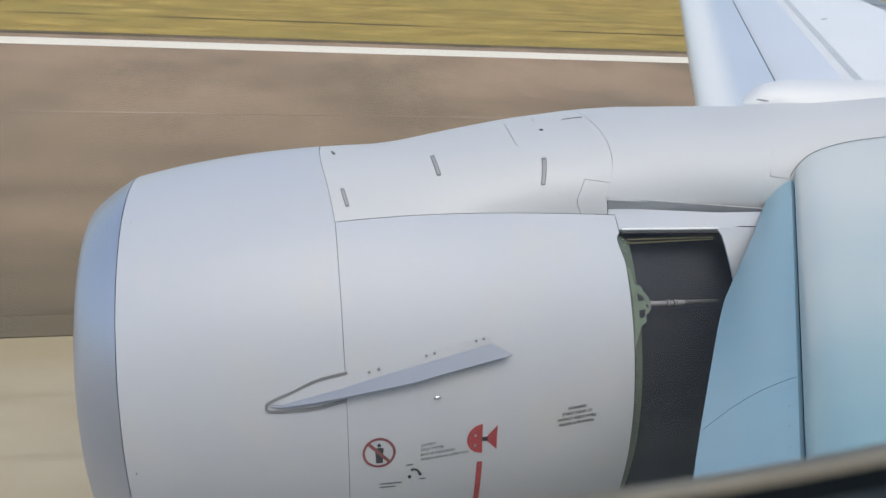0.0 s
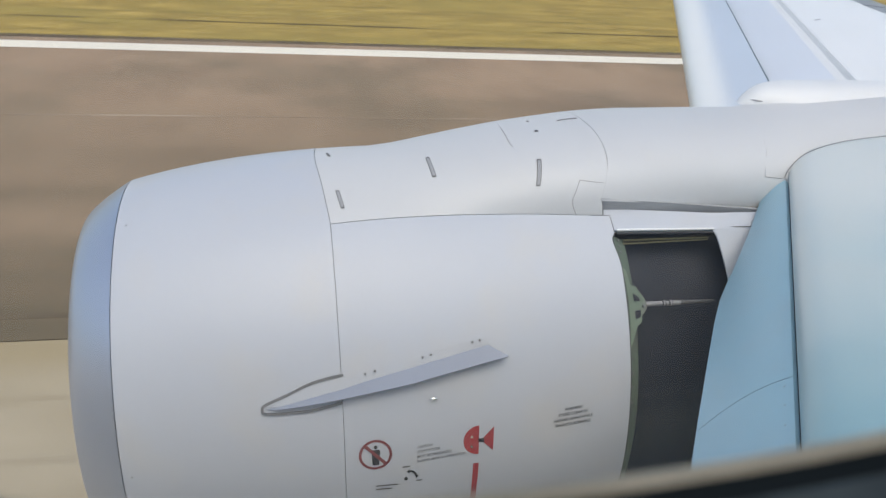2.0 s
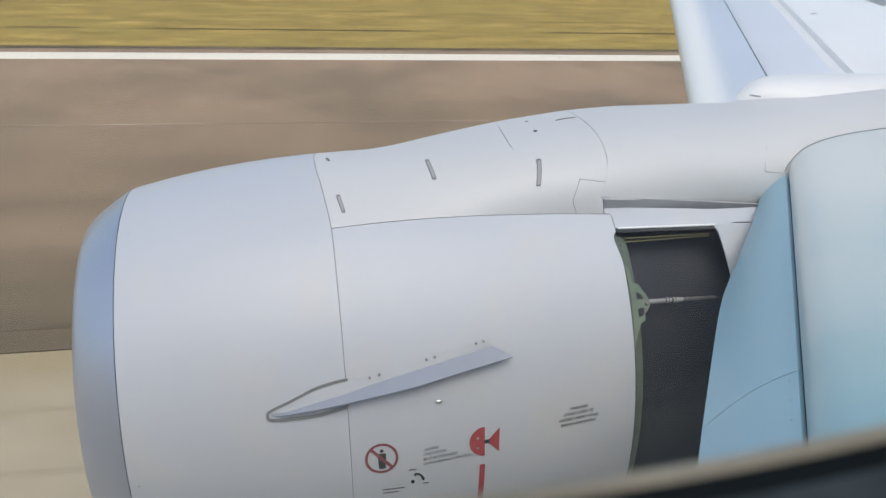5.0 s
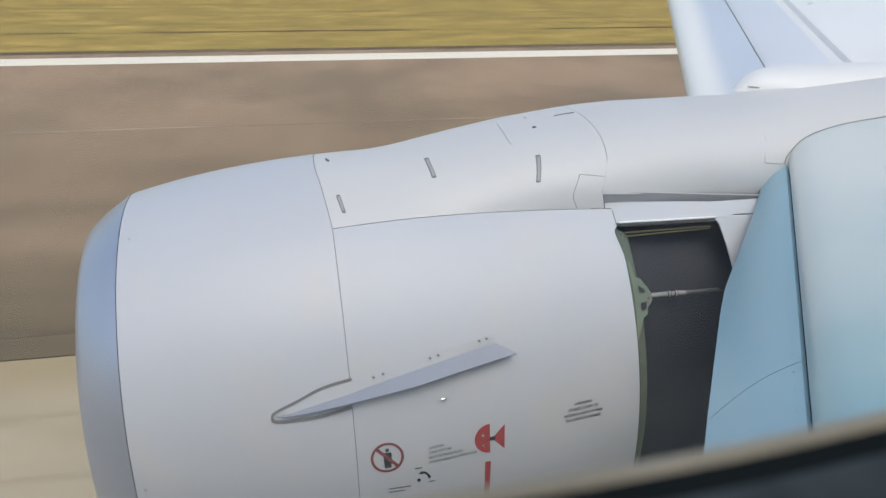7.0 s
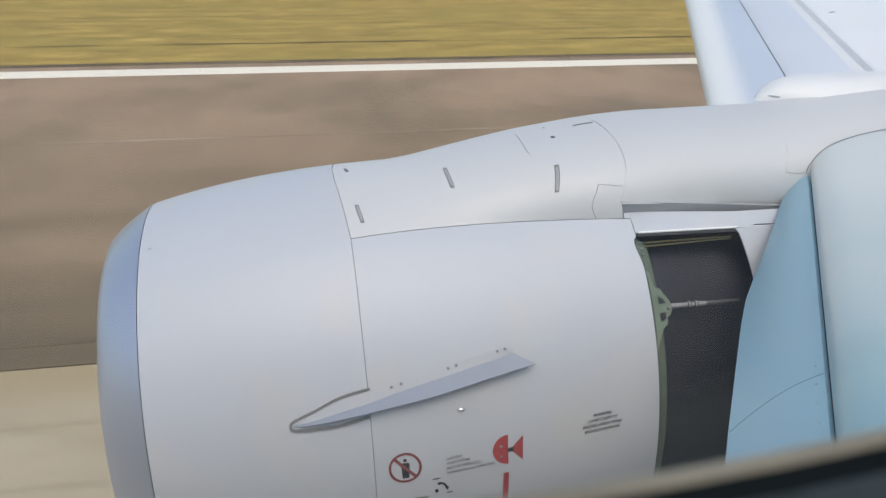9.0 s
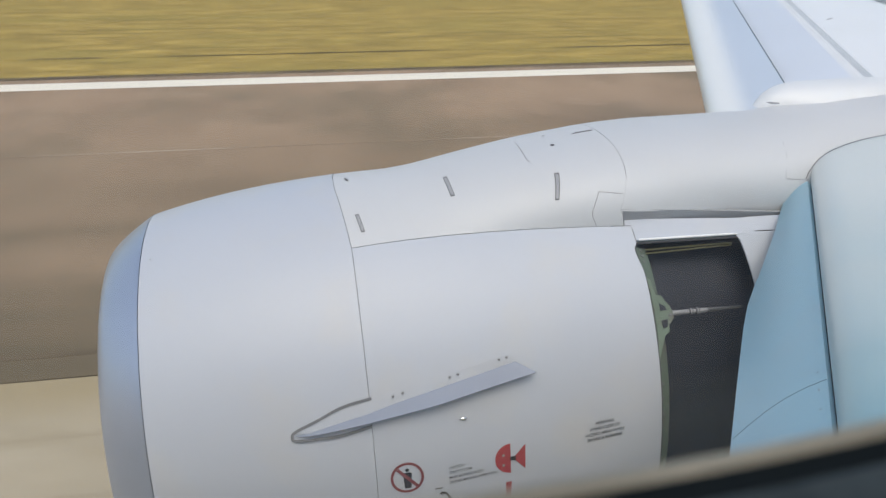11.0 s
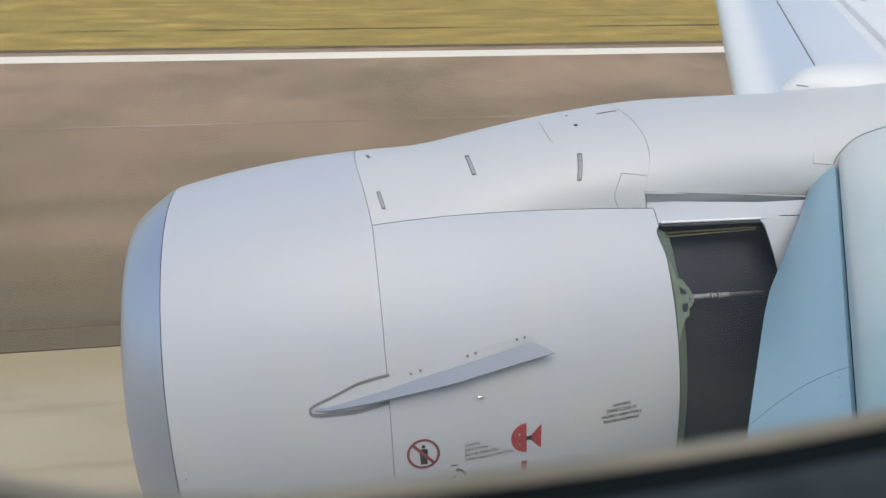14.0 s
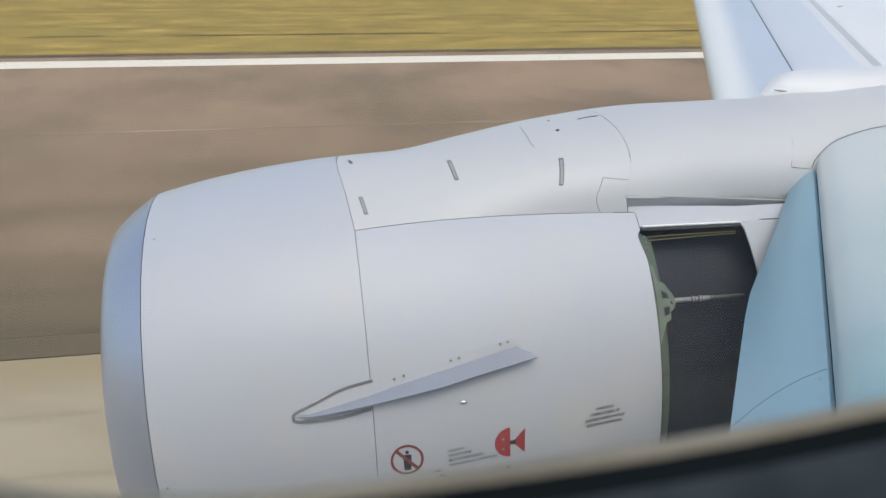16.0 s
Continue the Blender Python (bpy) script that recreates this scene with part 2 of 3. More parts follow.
RUT = material("rutted_grass", (0.145, 0.105, 0.045), 0.95, spread=0.5, scale=0.5, stretch=(0.4, 1, 1), fine=5, dirt_or_light=(0.40, 0.29, 0.085), dirt_or_light_amount=1.0, edge=(0.42, 0.58), spec=0.1)
STREAK = material("rubber_streak", (0.150, 0.115, 0.072), 0.9, spread=0.3, scale=0.4, stretch=(0.4, 1, 1), fine=5, dirt_or_light=(0.235, 0.178, 0.112), dirt_or_light_amount=1.0, edge=(0.45, 0.60), spec=0.2)
TUFT = material("dry_tuft", (0.50, 0.38, 0.12), 0.95, spread=0.5, scale=0.5, fine=8, spec=0.1)
SKIN = material("fuselage_paint", (0.87, 0.865, 0.85), 0.35, spread=0.02, scale=1, coat=0.3)
LINING = material("cabin_lining", (0.10, 0.105, 0.11), 0.7, spread=0.08, scale=8)
BEIGE = material("window_retainer", (0.55, 0.50, 0.375), 0.55, spread=0.16, scale=90)
RUBBER = material("window_gasket", (0.024, 0.034, 0.040), 0.85, spread=0.15, scale=20, spec=0.08)
SLATE = material("window_bezel", (0.095, 0.125, 0.140), 0.75, spread=0.45, scale=90, spec=0.15)
BLACK = material("window_reveal", (0.010, 0.011, 0.013), 0.6, spread=0.1, scale=20)
GLASS = bpy.data.materials.new("window_glass")
GLASS.use_nodes = True
gn, gl = GLASS.node_tree.nodes, GLASS.node_tree.links
gt, gg, gm = gn.new("ShaderNodeBsdfTransparent"), gn.new("ShaderNodeBsdfGlossy"), gn.new("ShaderNodeMixShader")
gt.inputs["Color"].default_value = (0.965, 0.985, 0.99, 1)
gg.inputs["Roughness"].default_value = 0.05
gm.inputs["Fac"].default_value = 0.03
gl.new(gt.outputs[0], gm.inputs[1]), gl.new(gg.outputs[0], gm.inputs[2])
# fine scratches scatter a little daylight
gh, gx = gn.new("ShaderNodeBsdfTranslucent"), gn.new("ShaderNodeMixShader")
gh.inputs["Color"].default_value = (0.9, 0.93, 0.95, 1)
gx.inputs["Fac"].default_value = 0.022
gl.new(gm.outputs[0], gx.inputs[1]), gl.new(gh.outputs[0], gx.inputs[2]), gl.new(gx.outputs[0], gn["Material Output"].inputs[0])


# ---- helpers ----
def mesh_object(name, verts, faces, mat, parent=None, label="", sharp=32):
    me = bpy.data.meshes.new(name)
    me.from_pydata([tuple(v) for v in verts], [], faces)
    me.validate()
    bm = bmesh.new()
    bm.from_mesh(me)
    bmesh.ops.recalc_face_normals(bm, faces=bm.faces)
    bm.to_mesh(me)
    bm.free()
    me.polygons.foreach_set("use_smooth", [True] * len(me.polygons))
    me.set_sharp_from_angle(angle=radians(sharp))
    me.materials.append(mat)
    ob = new(name, me)
    if parent:
        ob.parent = parent
    return tagged(ob, label)


def thing(name, label, category, group="", kind=""):
    return tagged(new(name), label, category, group, kind)


def shell(fn, us, vs, thick, close_v=False):
    """Outer and inner sheet of fn(u, v, depth) over a grid, joined along the rim."""
    nu, nv = len(us), len(vs)
    verts = [fn(u, v, 0) for u in us for v in vs] + [fn(u, v, thick) for u in us for v in vs]
    off, faces = nu * nv, []
    wrap = nv if close_v else nv - 1
    for i in range(nu - 1):
        for j in range(wrap):
            k = (j + 1) % nv
            a, b, c, d = i * nv + j, i * nv + k, (i + 1) * nv + k, (i + 1) * nv + j
            faces += [(a, b, c, d), (off + d, off + c, off + b, off + a)]
    for j in range(wrap):
        k = (j + 1) % nv
        for i in (0, nu - 1):
            faces.append((i * nv + j, i * nv + k, off + i * nv + k, off + i * nv + j))
    if not close_v:
        for i in range(nu - 1):
            for j in (0, nv - 1):
                faces.append((i * nv + j, (i + 1) * nv + j, off + (i + 1) * nv + j, off + i * nv + j))
    return verts, faces


def sheet(fn, us, vs, close_v=False):
    nu, nv = len(us), len(vs)
    wrap = nv if close_v else nv - 1
    faces = [(i * nv + j, i * nv + (j + 1) % nv, (i + 1) * nv + (j + 1) % nv, (i + 1) * nv + j) for i in range(nu - 1) for j in range(wrap)]
    return [fn(u, v) for u in us for v in vs], faces


def spline(points, n):
    """A smooth curve through points, n samples."""
    p = [np.array(q, float) for q in points]
    p = [2 * p[0] - p[1]] + p + [2 * p[-1] - p[-2]]
    out = []
    for s in np.linspace(0, len(p) - 3 - 1e-6, n):
        i = int(s)
        t = s - i
        a, b, c, d = p[i:i + 4]
        out.append(0.5 * (2 * b + (c - a) * t + (2 * a - 5 * b + 4 * c - d) * t * t + (3 * b - a - 3 * c + d) * t ** 3))
    return out


def tube(points, radius, sides=10):
    """A round rod along points; radius a number or one per point."""
    pts = [Vector(p) for p in points]
    rad = radius if isinstance(radius, (list, tuple)) else [radius] * len(pts)
    verts, faces = [], []
    for i, p in enumerate(pts):
        d = (pts[min(i + 1, len(pts) - 1)] - pts[max(i - 1, 0)]).normalized()
        a = d.cross(Vector((0.31, 0.22, 0.92))).normalized()
        b = d.cross(a)
        verts += [p + (a * math.cos(2 * math.pi * k / sides) + b * math.sin(2 * math.pi * k / sides)) * rad[i] for k in range(sides)]
    for i in range(len(pts) - 1):
        faces += [(i * sides + k, i * sides + (k + 1) % sides, (i + 1) * sides + (k + 1) % sides, (i + 1) * sides + k) for k in range(sides)]
    faces += [tuple(range(sides)), tuple(range((len(pts) - 1) * sides, len(pts) * sides))]
    return verts, faces


def prism(outline, fn, depth):
    """A flat outline (u, v) laid on fn(u, v, depth) with a little thickness."""
    n = len(outline)
    return [fn(u, v, 0) for u, v in outline] + [fn(u, v, depth) for u, v in outline], [tuple(range(n)), tuple(range(n, 2 * n))] + [(k, (k + 1) % n, n + (k + 1) % n, n + k) for k in range(n)]


def arc(cx, cy, r, a0, a1, n=24):
    return [(cx + r * math.cos(radians(a0 + (a1 - a0) * k / (n - 1))), cy + r * math.sin(radians(a0 + (a1 - a0) * k / (n - 1)))) for k in range(n)]


# ---- ground ----
def slab(name, x0, x1, y0, y1, z, mat, label, category, thick=0.05, nx=1, ny=1):
    v, f = shell(lambda u, w, d: (u, w, z - d), np.linspace(x0, x1, nx + 1), np.linspace(y0, y1, ny + 1), thick)
    return tagged(mesh_object(name, v, f, mat), label, category, kind="structure")


slab("ground", -2500, 2500, -2500, 2500, -0.06, GRASS, "dry yellow-green airfield grass beside the runway", "ground", 0.5)
slab("road", -2500, 2500, 7.975, 22.85, 0.0, ASPHALT, "brown-grey worn asphalt of the runway", "runway")
slab("pavement", -2500, 2500, -22.5, 7.945, 0.004, CONCRETE, "pale concrete centre strip of the runway", "runway")
slab("ground_shoulder", -2500, 2500, 22.85, 23.42, -0.02, SOIL, "dark bare soil along the runway edge", "ground", 0.1)
slab("ground_rut", -2500, 2500, 26.50, 26.72, -0.054, RUT, "dark broken mower rut in the dry grass", "rut", 0.02)
slab("road_streak", -2500, 2500, 8.36, 8.47, 0.003, STREAK, "dark broken rubber streak on the asphalt", "streak", 0.002)
slab("ground_joint", -2500, 2500, 7.94, 7.98, -0.012, GAP, "dark sealed joint between the runway lanes", "joint")
tagged(slab("edge_line", -2500, 2500, 21.47, 22.33, 0.006, LINE, "white painted runway edge line", "marking", 0.004), kind="structure")

slab("road_joint", -2500, 2500, 15.52, 15.59, 0.004, JOINT, "faint pale joint along the runway", "joint", 0.003)

# dry tufts along the soil's ragged edge
rng = random.Random(7)
v, f = [], []
for k in range(1750):
    cx = rng.uniform(-18, 24)
    cy = 23.40 + rng.gauss(0, 0.09)
    wide, tall = rng.uniform(0.08, 0.26), rng.uniform(0.03, 0.07)
    for _ in range(9):
        x, y = cx + rng.gauss(0, wide), cy + rng.gauss(0, 0.05)
        h, lx, ly, b = tall * rng.uniform(0.5, 1.2), rng.gauss(0, 0.04), rng.gauss(0, 0.04), rng.uniform(0.006, 0.016)
        o = len(v)
        v += [(x - b, y, -0.065), (x + b, y + rng.uniform(-b, b), -0.065), (x + lx, y + ly, -0.06 + h)]
        f.append((o, o + 1, o + 2))
tagged(mesh_object("grass_tufts", v, f, TUFT), "dry brownish grass tufts in the runway verge", "grass", kind="stuff")

# ---- engine nacelle ----
AX = Vector((0, 4.83, 1.6774))
TOE, RISE, OVAL = math.sin(radians(0.375)), math.sin(radians(2.073)), 0.902
X1, X2, X3 = -0.644, 0.206, 1.389


def radius(x):
    if x > X3:
        return 1.038 - 0.05 * max(0, x - 1.75) ** 1.6
    return ((0.03915 * x - 0.10063) * x + 0.07849) * x + 1.01869


def around(x, r, phi):
    """A point at radius r and angle phi (degrees, 0 inboard, 90 up) round the engine's axis."""
    y, z = -OVAL * r * math.cos(radians(phi)), r * math.sin(radians(phi))
    return Vector((x - TOE * y - RISE * z, y + x * TOE, z + x * RISE)) + AX


def nac(x, phi, depth=0.0):
    return around(x, radius(x) - depth, phi)


def hinge(x):
    t = (x - X2) / (X3 - X2)
    return 60.3 - 2.15 * t + 5.8 * max(0.0, t * (1 - t))


def smooth(t):
    t = min(1, max(0, t))
    return t * t * (3 - 2 * t)


def seam_lean(phi):
    """How far the joint between inlet cowl and pylon leans forward above the hinge line."""
    return 0.035 * min(1, max(0, min(phi, 180 - phi) - 60) / 25)


engine = thing("jet_engine", "white jet engine nacelle with opened thrust reverser under the wing", "engine")


def bez(p, t):
    p = [np.array(q, float) for q in p]
    while len(p) > 1:
        p = [a + (b - a) * t for a, b in zip(p, p[1:])]
    return p[0]


lip_profile = [bez([(X1 - 0.003, 0.915), (-0.67, 0.906), (-0.831, 0.80), (-0.831, 0.77)], t) for t in np.linspace(0, 1, 20)]
lip_profile += [bez([(-0.831, 0.77), (-0.831, 0.715), (-0.76, 0.70), (-0.56, 0.70)], t) for t in np.linspace(0.06, 1, 12)]
PHIS = np.linspace(0, 360, 145)[:-1]
v, f = sheet(lambda p, a: around(p[0], p[1], a), lip_profile, PHIS, True)
mesh_object("inlet_lip", v, f, BARE, engine, "bare blue-grey aluminium inlet lip", 60)
v, f = sheet(lambda p, a: around(p[0], p[1], a), [(-0.56, 0.70), (-0.3, 0.72), (0.0, 0.76), (0.1, 0.775), (0.1, 0.02)], PHIS, True)
mesh_object("inlet_duct", v, f, SEAL, engine)
v, f = shell(lambda x, a, d: nac(x - seam_lean(a) * smooth((x + 0.1) / (X2 + 0.1)), a, d), np.linspace(X1, X2 - 0.0010, 40), PHIS, 0.012, True)
mesh_object("inlet_cowl", v, f, WHITE, engine, "white painted inlet cowl")
v, f = sheet(lambda x, a: nac(x, a, 0.022), np.linspace(X1, X3, 30), PHIS, True)
mesh_object("inner_skin", v, f, GAP, engine)


def notch(phi):
    """The small scallop in the cowl's rear edge near the top of the reverser opening."""
    return 0.016 * smooth((phi - 44) / 7.5) * smooth((53.2 - phi) / 1.6)


def cowl_point(x, s, depth):
    phi = -95 + s * (hinge(x) - 0.08 + 95)
    return nac(x - notch(phi) * smooth((x - 1.27) / (X3 - 1.27)), phi, depth)


v, f = shell(cowl_point, list(np.linspace(X2 + 0.0010, 1.25, 36)) + list(np.linspace(1.27, X3, 14)), list(np.linspace(0, 0.88, 56)) + list(np.linspace(0.8825, 1, 50)), 0.012)
fan_cowl = mesh_object("fan_cowl", v, f, WHITE, engine, "white fan cowl door with red and black markings")
v, f = shell(lambda x, s, d: nac(x, 180 - (-95 + s * (hinge(x) - 0.08 + 95)), d), np.linspace(X2 + 0.0014, X3, 24), np.linspace(0, 1, 40), 0.012)
mesh_object("fan_cowl", v, f, WHITE, engine)

# the opened reverser: green frame, dark cascade drum, rod, sleeve
v, f = shell(lambda x, a, d: nac(x, a, 0.022 + 0.035 * (x - X3) / 0.05 + d), np.linspace(X3 - 0.024, X3 + 0.062, 6), np.linspace(-95, 53, 80), 0.02)
frame_ring = mesh_object("reverser_frame", v, f, FRAMEGREEN, engine, "green primed frame with rivets behind the cowl")
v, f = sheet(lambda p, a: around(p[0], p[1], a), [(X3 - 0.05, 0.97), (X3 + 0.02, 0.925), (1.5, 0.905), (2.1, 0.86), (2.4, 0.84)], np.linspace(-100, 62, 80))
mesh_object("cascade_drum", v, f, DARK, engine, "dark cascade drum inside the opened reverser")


def sleeve_point(s, q, depth):
    phi = -95 + q * (52.6 + 95)
    front = 1.868 - 0.011 * max(0, phi - 30) / 14 - (0.012 if phi > 52.0 else 0)
    x = front + s * (2.75 - front)
    return nac(x, phi, depth)


v, f = shell(sleeve_point, np.linspace(0, 1, 20), np.linspace(0, 1, 90), 0.007)
mesh_object("reverser_sleeve", v, f, SLEEVE, engine, "white reverser sleeve slid aft")
v, f = shell(lambda x, a, d: nac(x - 0.048 * (a - 53.9) / 6.4 * max(0, 1.45 - x) / 0.06, a - 2.6 * (x - X3) - 0.55 * (a - 53.9) * (min(x, 1.86) - X3 - 0.5 * max(0, x - 1.86)), d), list(np.linspace(X3 + 0.004, 1.45, 4)) + list(np.linspace(1.5, 2.3, 17)), np.linspace(53.9, 60.3, 6), 0.02)
mesh_object("upper_beam", v, f, WHITE, engine, "white upper slide beam of the reverser")
v, f = tube([nac(x, 53.75 - 2.6 * (x - X3), -0.006) for x in np.linspace(X3 + 0.012, 1.842, 14)], [0.0052] * 13 + [0.004], 10)
mesh_object("slide_rail", v, f, WHITEWING, engine, "bright white slide rail above the opening")
# dark tube added for the shade along the rail's underside
v, f = tube([nac(x, 53.1 - 2.6 * (x - X3), 0.004) for x in np.linspace(X3 + 0.012, 1.845, 14)], 0.004, 8)
mesh_object("rail_shade", v, f, GAP, engine)
v, f = tube([nac(x, 54.5 - 2.6 * (x - X3), -0.001) for x in np.linspace(1.93, 2.03, 6)], [0.001, 0.002, 0.0025, 0.0025, 0.002, 0.001], 8)
mesh_object("sleeve_slit", v, f, GAP, engine)
for a0, a1, dp, r in ((52.5, 53.0, 0.046, 0.0040), (51.7, 52.7, 0.056, 0.0036)):
    v, f = tube([nac(x, a0 + (a1 - a0) * (x - X3) / 0.42 - 2.6 * (x - X3), dp) for x in np.linspace(X3 + 0.05, 1.835, 12)], r, 8)
    mesh_object("inner_rail", v, f, OLIVE, engine, "olive primed inner rail")

v, f = tube([nac(X3 + 0.001, a, 0.0) for a in np.linspace(53.6, 57.6, 12)], 0.002, 6)
mesh_object("cowl_seal", v, f, GREYINK, fan_cowl)
v, f = tube([nac(x, hinge(x), 0.0) for x in np.linspace(1.30, X3 + 0.001, 8)], 0.002, 6)
mesh_object("cowl_seal", v, f, GREYINK, fan_cowl)
v, f = tube([nac(X3 + 0.0025 - notch(a), a, 0.005) for a in np.linspace(-60, 53, 120)], 0.0032, 6)
mesh_object("edge_seal", v, f, GAP, engine, "dark seal along the cowl's rear edge")
# bracket and actuator
bracket_outline = [(1.400, 45.0), (1.418, 44.0), (1.427, 40.0), (1.452, 39.6), (1.462, 38.2), (1.478, 37.0), (1.488, 35.4), (1.488, 34.0), (1.474, 32.8), (1.463, 32.6), (1.462, 30.6), (1.440, 30.0), (1.421, 27.0), (1.408, 25.0), (1.400, 24.0)]
v, f = prism(bracket_outline, lambda x, a, d: nac(x, a, 0.030 + d), 0.016)
bracket = mesh_object("actuator_bracket", v, f, GREEN, frame_ring, "green actuator bracket with lightening holes")
for hole in ([(1.434, 37.8), (1.455, 37.0), (1.462, 36.0), (1.436, 36.0)], [(1.434, 33.6), (1.460, 33.8), (1.456, 32.0), (1.436, 31.6)]):
    v, f = prism(hole, lambda x, a, d: nac(x, a, 0.0285 + d), 0.004)
    mesh_object("lightening_hole", v, f, DARK, bracket)
v, f = prism(arc(1.474, 34.7, 0.006, 0, 345, 12), lambda x, a, d: nac(x, 34.7 + (a - 34.7) * 57.3, 0.020 + d), 0.02)
mesh_object("bolt", v, f, SEAL, bracket)
for a in (52.0, 50.4, 48.8, 22.0, 18.5, 15.0, 11.0):
    v, f = prism(arc(1.412, 0, 0.005, 0, 330, 8), lambda x, w, d: nac(x, a + w * 57.3, 0.030 + d), 0.01)
    mesh_object("rivet", v, f, SEAL, frame_ring)
rod_pts = [nac(x, 35.2, 0.045 + 0.06 * (x - 1.48) / 0.35) for x in (1.482, 1.50, 1.57, 1.572, 1.582, 1.584, 1.604, 1.606, 1.616, 1.618, 1.64, 1.66)]
v, f = tube(rod_pts, [0.011, 0.0105, 0.010, 0.014, 0.014, 0.010, 0.010, 0.014, 0.014, 0.011, 0.010, 0.0095], 14)
rod = mesh_object("actuator_rod", v, f, RODGREY, engine, "grey actuator rod across the opening")
for x in (1.571, 1.584, 1.604, 1.617):
    p = nac(x, 35.2, 0.045 + 0.06 * (x - 1.48) / 0.35)
    v, f = tube([p, p + Vector((0.0025, 0, 0))], 0.0145, 14)
    mesh_object("collar", v, f, GAP, rod)
v, f = tube([nac(x, 35.2, 0.045 + 0.06 * (x - 1.48) / 0.35) for x in (1.655, 1.72, 1.83)], [0.009, 0.0085, 0.007], 12)
mesh_object("rod_tail", v, f, RODDARK, rod, "darker end of the rod")

# strake with its sealant edge and bolts
strake = mesh_object("strake", *prism([(-0.085, 18.9), (0.02, 22.2), (0.2, 24.0), (0.775, 30.4), (0.79, 29.0), (0.2, 21.0), (0.0, 18.2)], lambda x, a, d: nac(x, a, -0.005 + d), 0.008), WHITE, engine, "white bolted strake with a blue-grey blade", 20)
ROOT = lambda s: (-0.085 + s * 0.875, 18.2 + s * 10.3)
blade_v, blade_f = [], []
BN = 24
for side in (0.0, -0.003):
    for i in range(BN + 1):
        s = i / BN
        x, a = ROOT(s)
        h = 0.075 * min(1, s * 1.6) ** 0.58 * (1 - 0.12 * max(0, s - 0.55) / 0.45)
        r = nac(x, a) + Vector((0, 0, side))
        t = r + Vector((0.074 * s ** 3, -0.86 * h, -0.34 * h + side * 0.2))
        blade_v += [r, t]
o = 2 * (BN + 1)
for i in range(BN):
    a = 2 * i
    blade_f += [(a, a + 2, a + 3, a + 1), (o + a, o + a + 1, o + a + 3, o + a + 2), (a + 1, a + 3, o + a + 3, o + a + 1)]
blade_f.append((2 * BN, 2 * BN + 1, o + 2 * BN + 1, o + 2 * BN))
mesh_object("blade", blade_v, blade_f, BLADE, strake, "blue-grey blade")


def ribbon(points, width, fn, depth, n=30):
    """A strip of constant width along (u, v) points, u and v in metres."""
    c = spline(points, n)
    left, right = [], []
    for i, p in enumerate(c):
        d = c[min(i + 1, n - 1)] - c[max(i - 1, 0)]
        d = d / (np.linalg.norm(d) + 1e-9)
        q = np.array((-d[1], d[0])) * width / 2
        left.append(p + q), right.append(p - q)
    verts = [fn(*p, 0) for p in left + right] + [fn(*p, depth) for p in left + right]
    faces = []
    for i in range(n - 1):
        faces += [(i, i + 1, n + i + 1, n + i), (2 * n + i, 3 * n + i, 3 * n + i + 1, 2 * n + i + 1), (i, i + 1, 2 * n + i + 1, 2 * n + i), (n + i, n + i + 1, 3 * n + i + 1, 3 * n + i)]
    faces += [(0, n, 3 * n, 2 * n), (n - 1, 2 * n - 1, 4 * n - 1, 3 * n - 1)]
    return verts, faces


M = 57.3 / 1.0   # degrees of arc per metre, about
on_cowl = lambda lift: (lambda x, w, d: nac(x, w * M, -lift + d))
deg = lambda pts: [(x, a / M) for x, a in pts]
v, f = ribbon(deg([(0.214, 24.5), (0.151, 24.0), (0.086, 23.13), (-0.005, 21.0), (-0.082, 19.25), (-0.097, 18.3), (-0.084, 17.15), (0.01, 17.05), (0.093, 17.25), (0.206, 18.4)]), 0.0108, on_cowl(0.0068), 0.008, 60)
mesh_object("sealant", v, f, SEAL, strake, "dark grey sealant edge")
for x, a in ((0.297, 24.3), (0.335, 24.8), (0.523, 26.9), (0.556, 27.3), (0.725, 29.3), (0.756, 29.6)):
    v, f = prism(arc(x, a / M, 0.0055, 0, 330, 10), on_cowl(0.008), 0.006)
    mesh_object("bolt", v, f, SEAL, strake)

# polished dome added in place of a glint on the cowl
v, f = sheet(lambda r, t: nac(0.561 + 0.018 * r * math.cos(t), 17.5 + M * 0.0085 * r * math.sin(t), -0.002 - 0.011 * math.sqrt(1.0001 - r * r)), np.linspace(0.02, 1, 6), np.linspace(0, 2 * math.pi, 25)[:-1], True)
mesh_object("glint_dome", v, f, CHROME, fan_cowl, "small polished dome added for a glint")

# markings on the cowl: prohibition sign
SX, SA = 0.325, 5.35 / M
ring = arc(SX, SA, 0.066, 0, 360, 49)
hole = arc(SX, SA, 0.0555, 360, 0, 49)
fn = on_cowl(0.003)
rv = [fn(*p, 0) for p in ring] + [fn(*p, 0) for p in hole[::-1]]
mesh_object("sign_ring", rv, [(i, i + 1, 49 + i + 1, 49 + i) for i in range(48)], FADEDRED, fan_cowl, "dark red prohibition ring")
v, f = ribbon([(SX - 0.038, SA + 0.040), (SX, SA), (SX + 0.038, SA - 0.040)], 0.013, on_cowl(0.0036), 0.001, 8)
mesh_object("sign_slash", v, f, FADEDRED, fan_cowl)
for ol in ([(SX - 0.016, SA + 0.018), (SX - 0.010, SA + 0.022), (SX + 0.012, SA + 0.022), (SX + 0.018, SA + 0.018), (SX + 0.014, SA - 0.046), (SX - 0.012, SA - 0.046)], arc(SX + 0.001, SA + 0.033, 0.0075, 0, 345, 14)):
    v, f = prism(ol, on_cowl(0.0028), 0.001)
    mesh_object("sign_symbol", v, f, INK, fan_cowl)

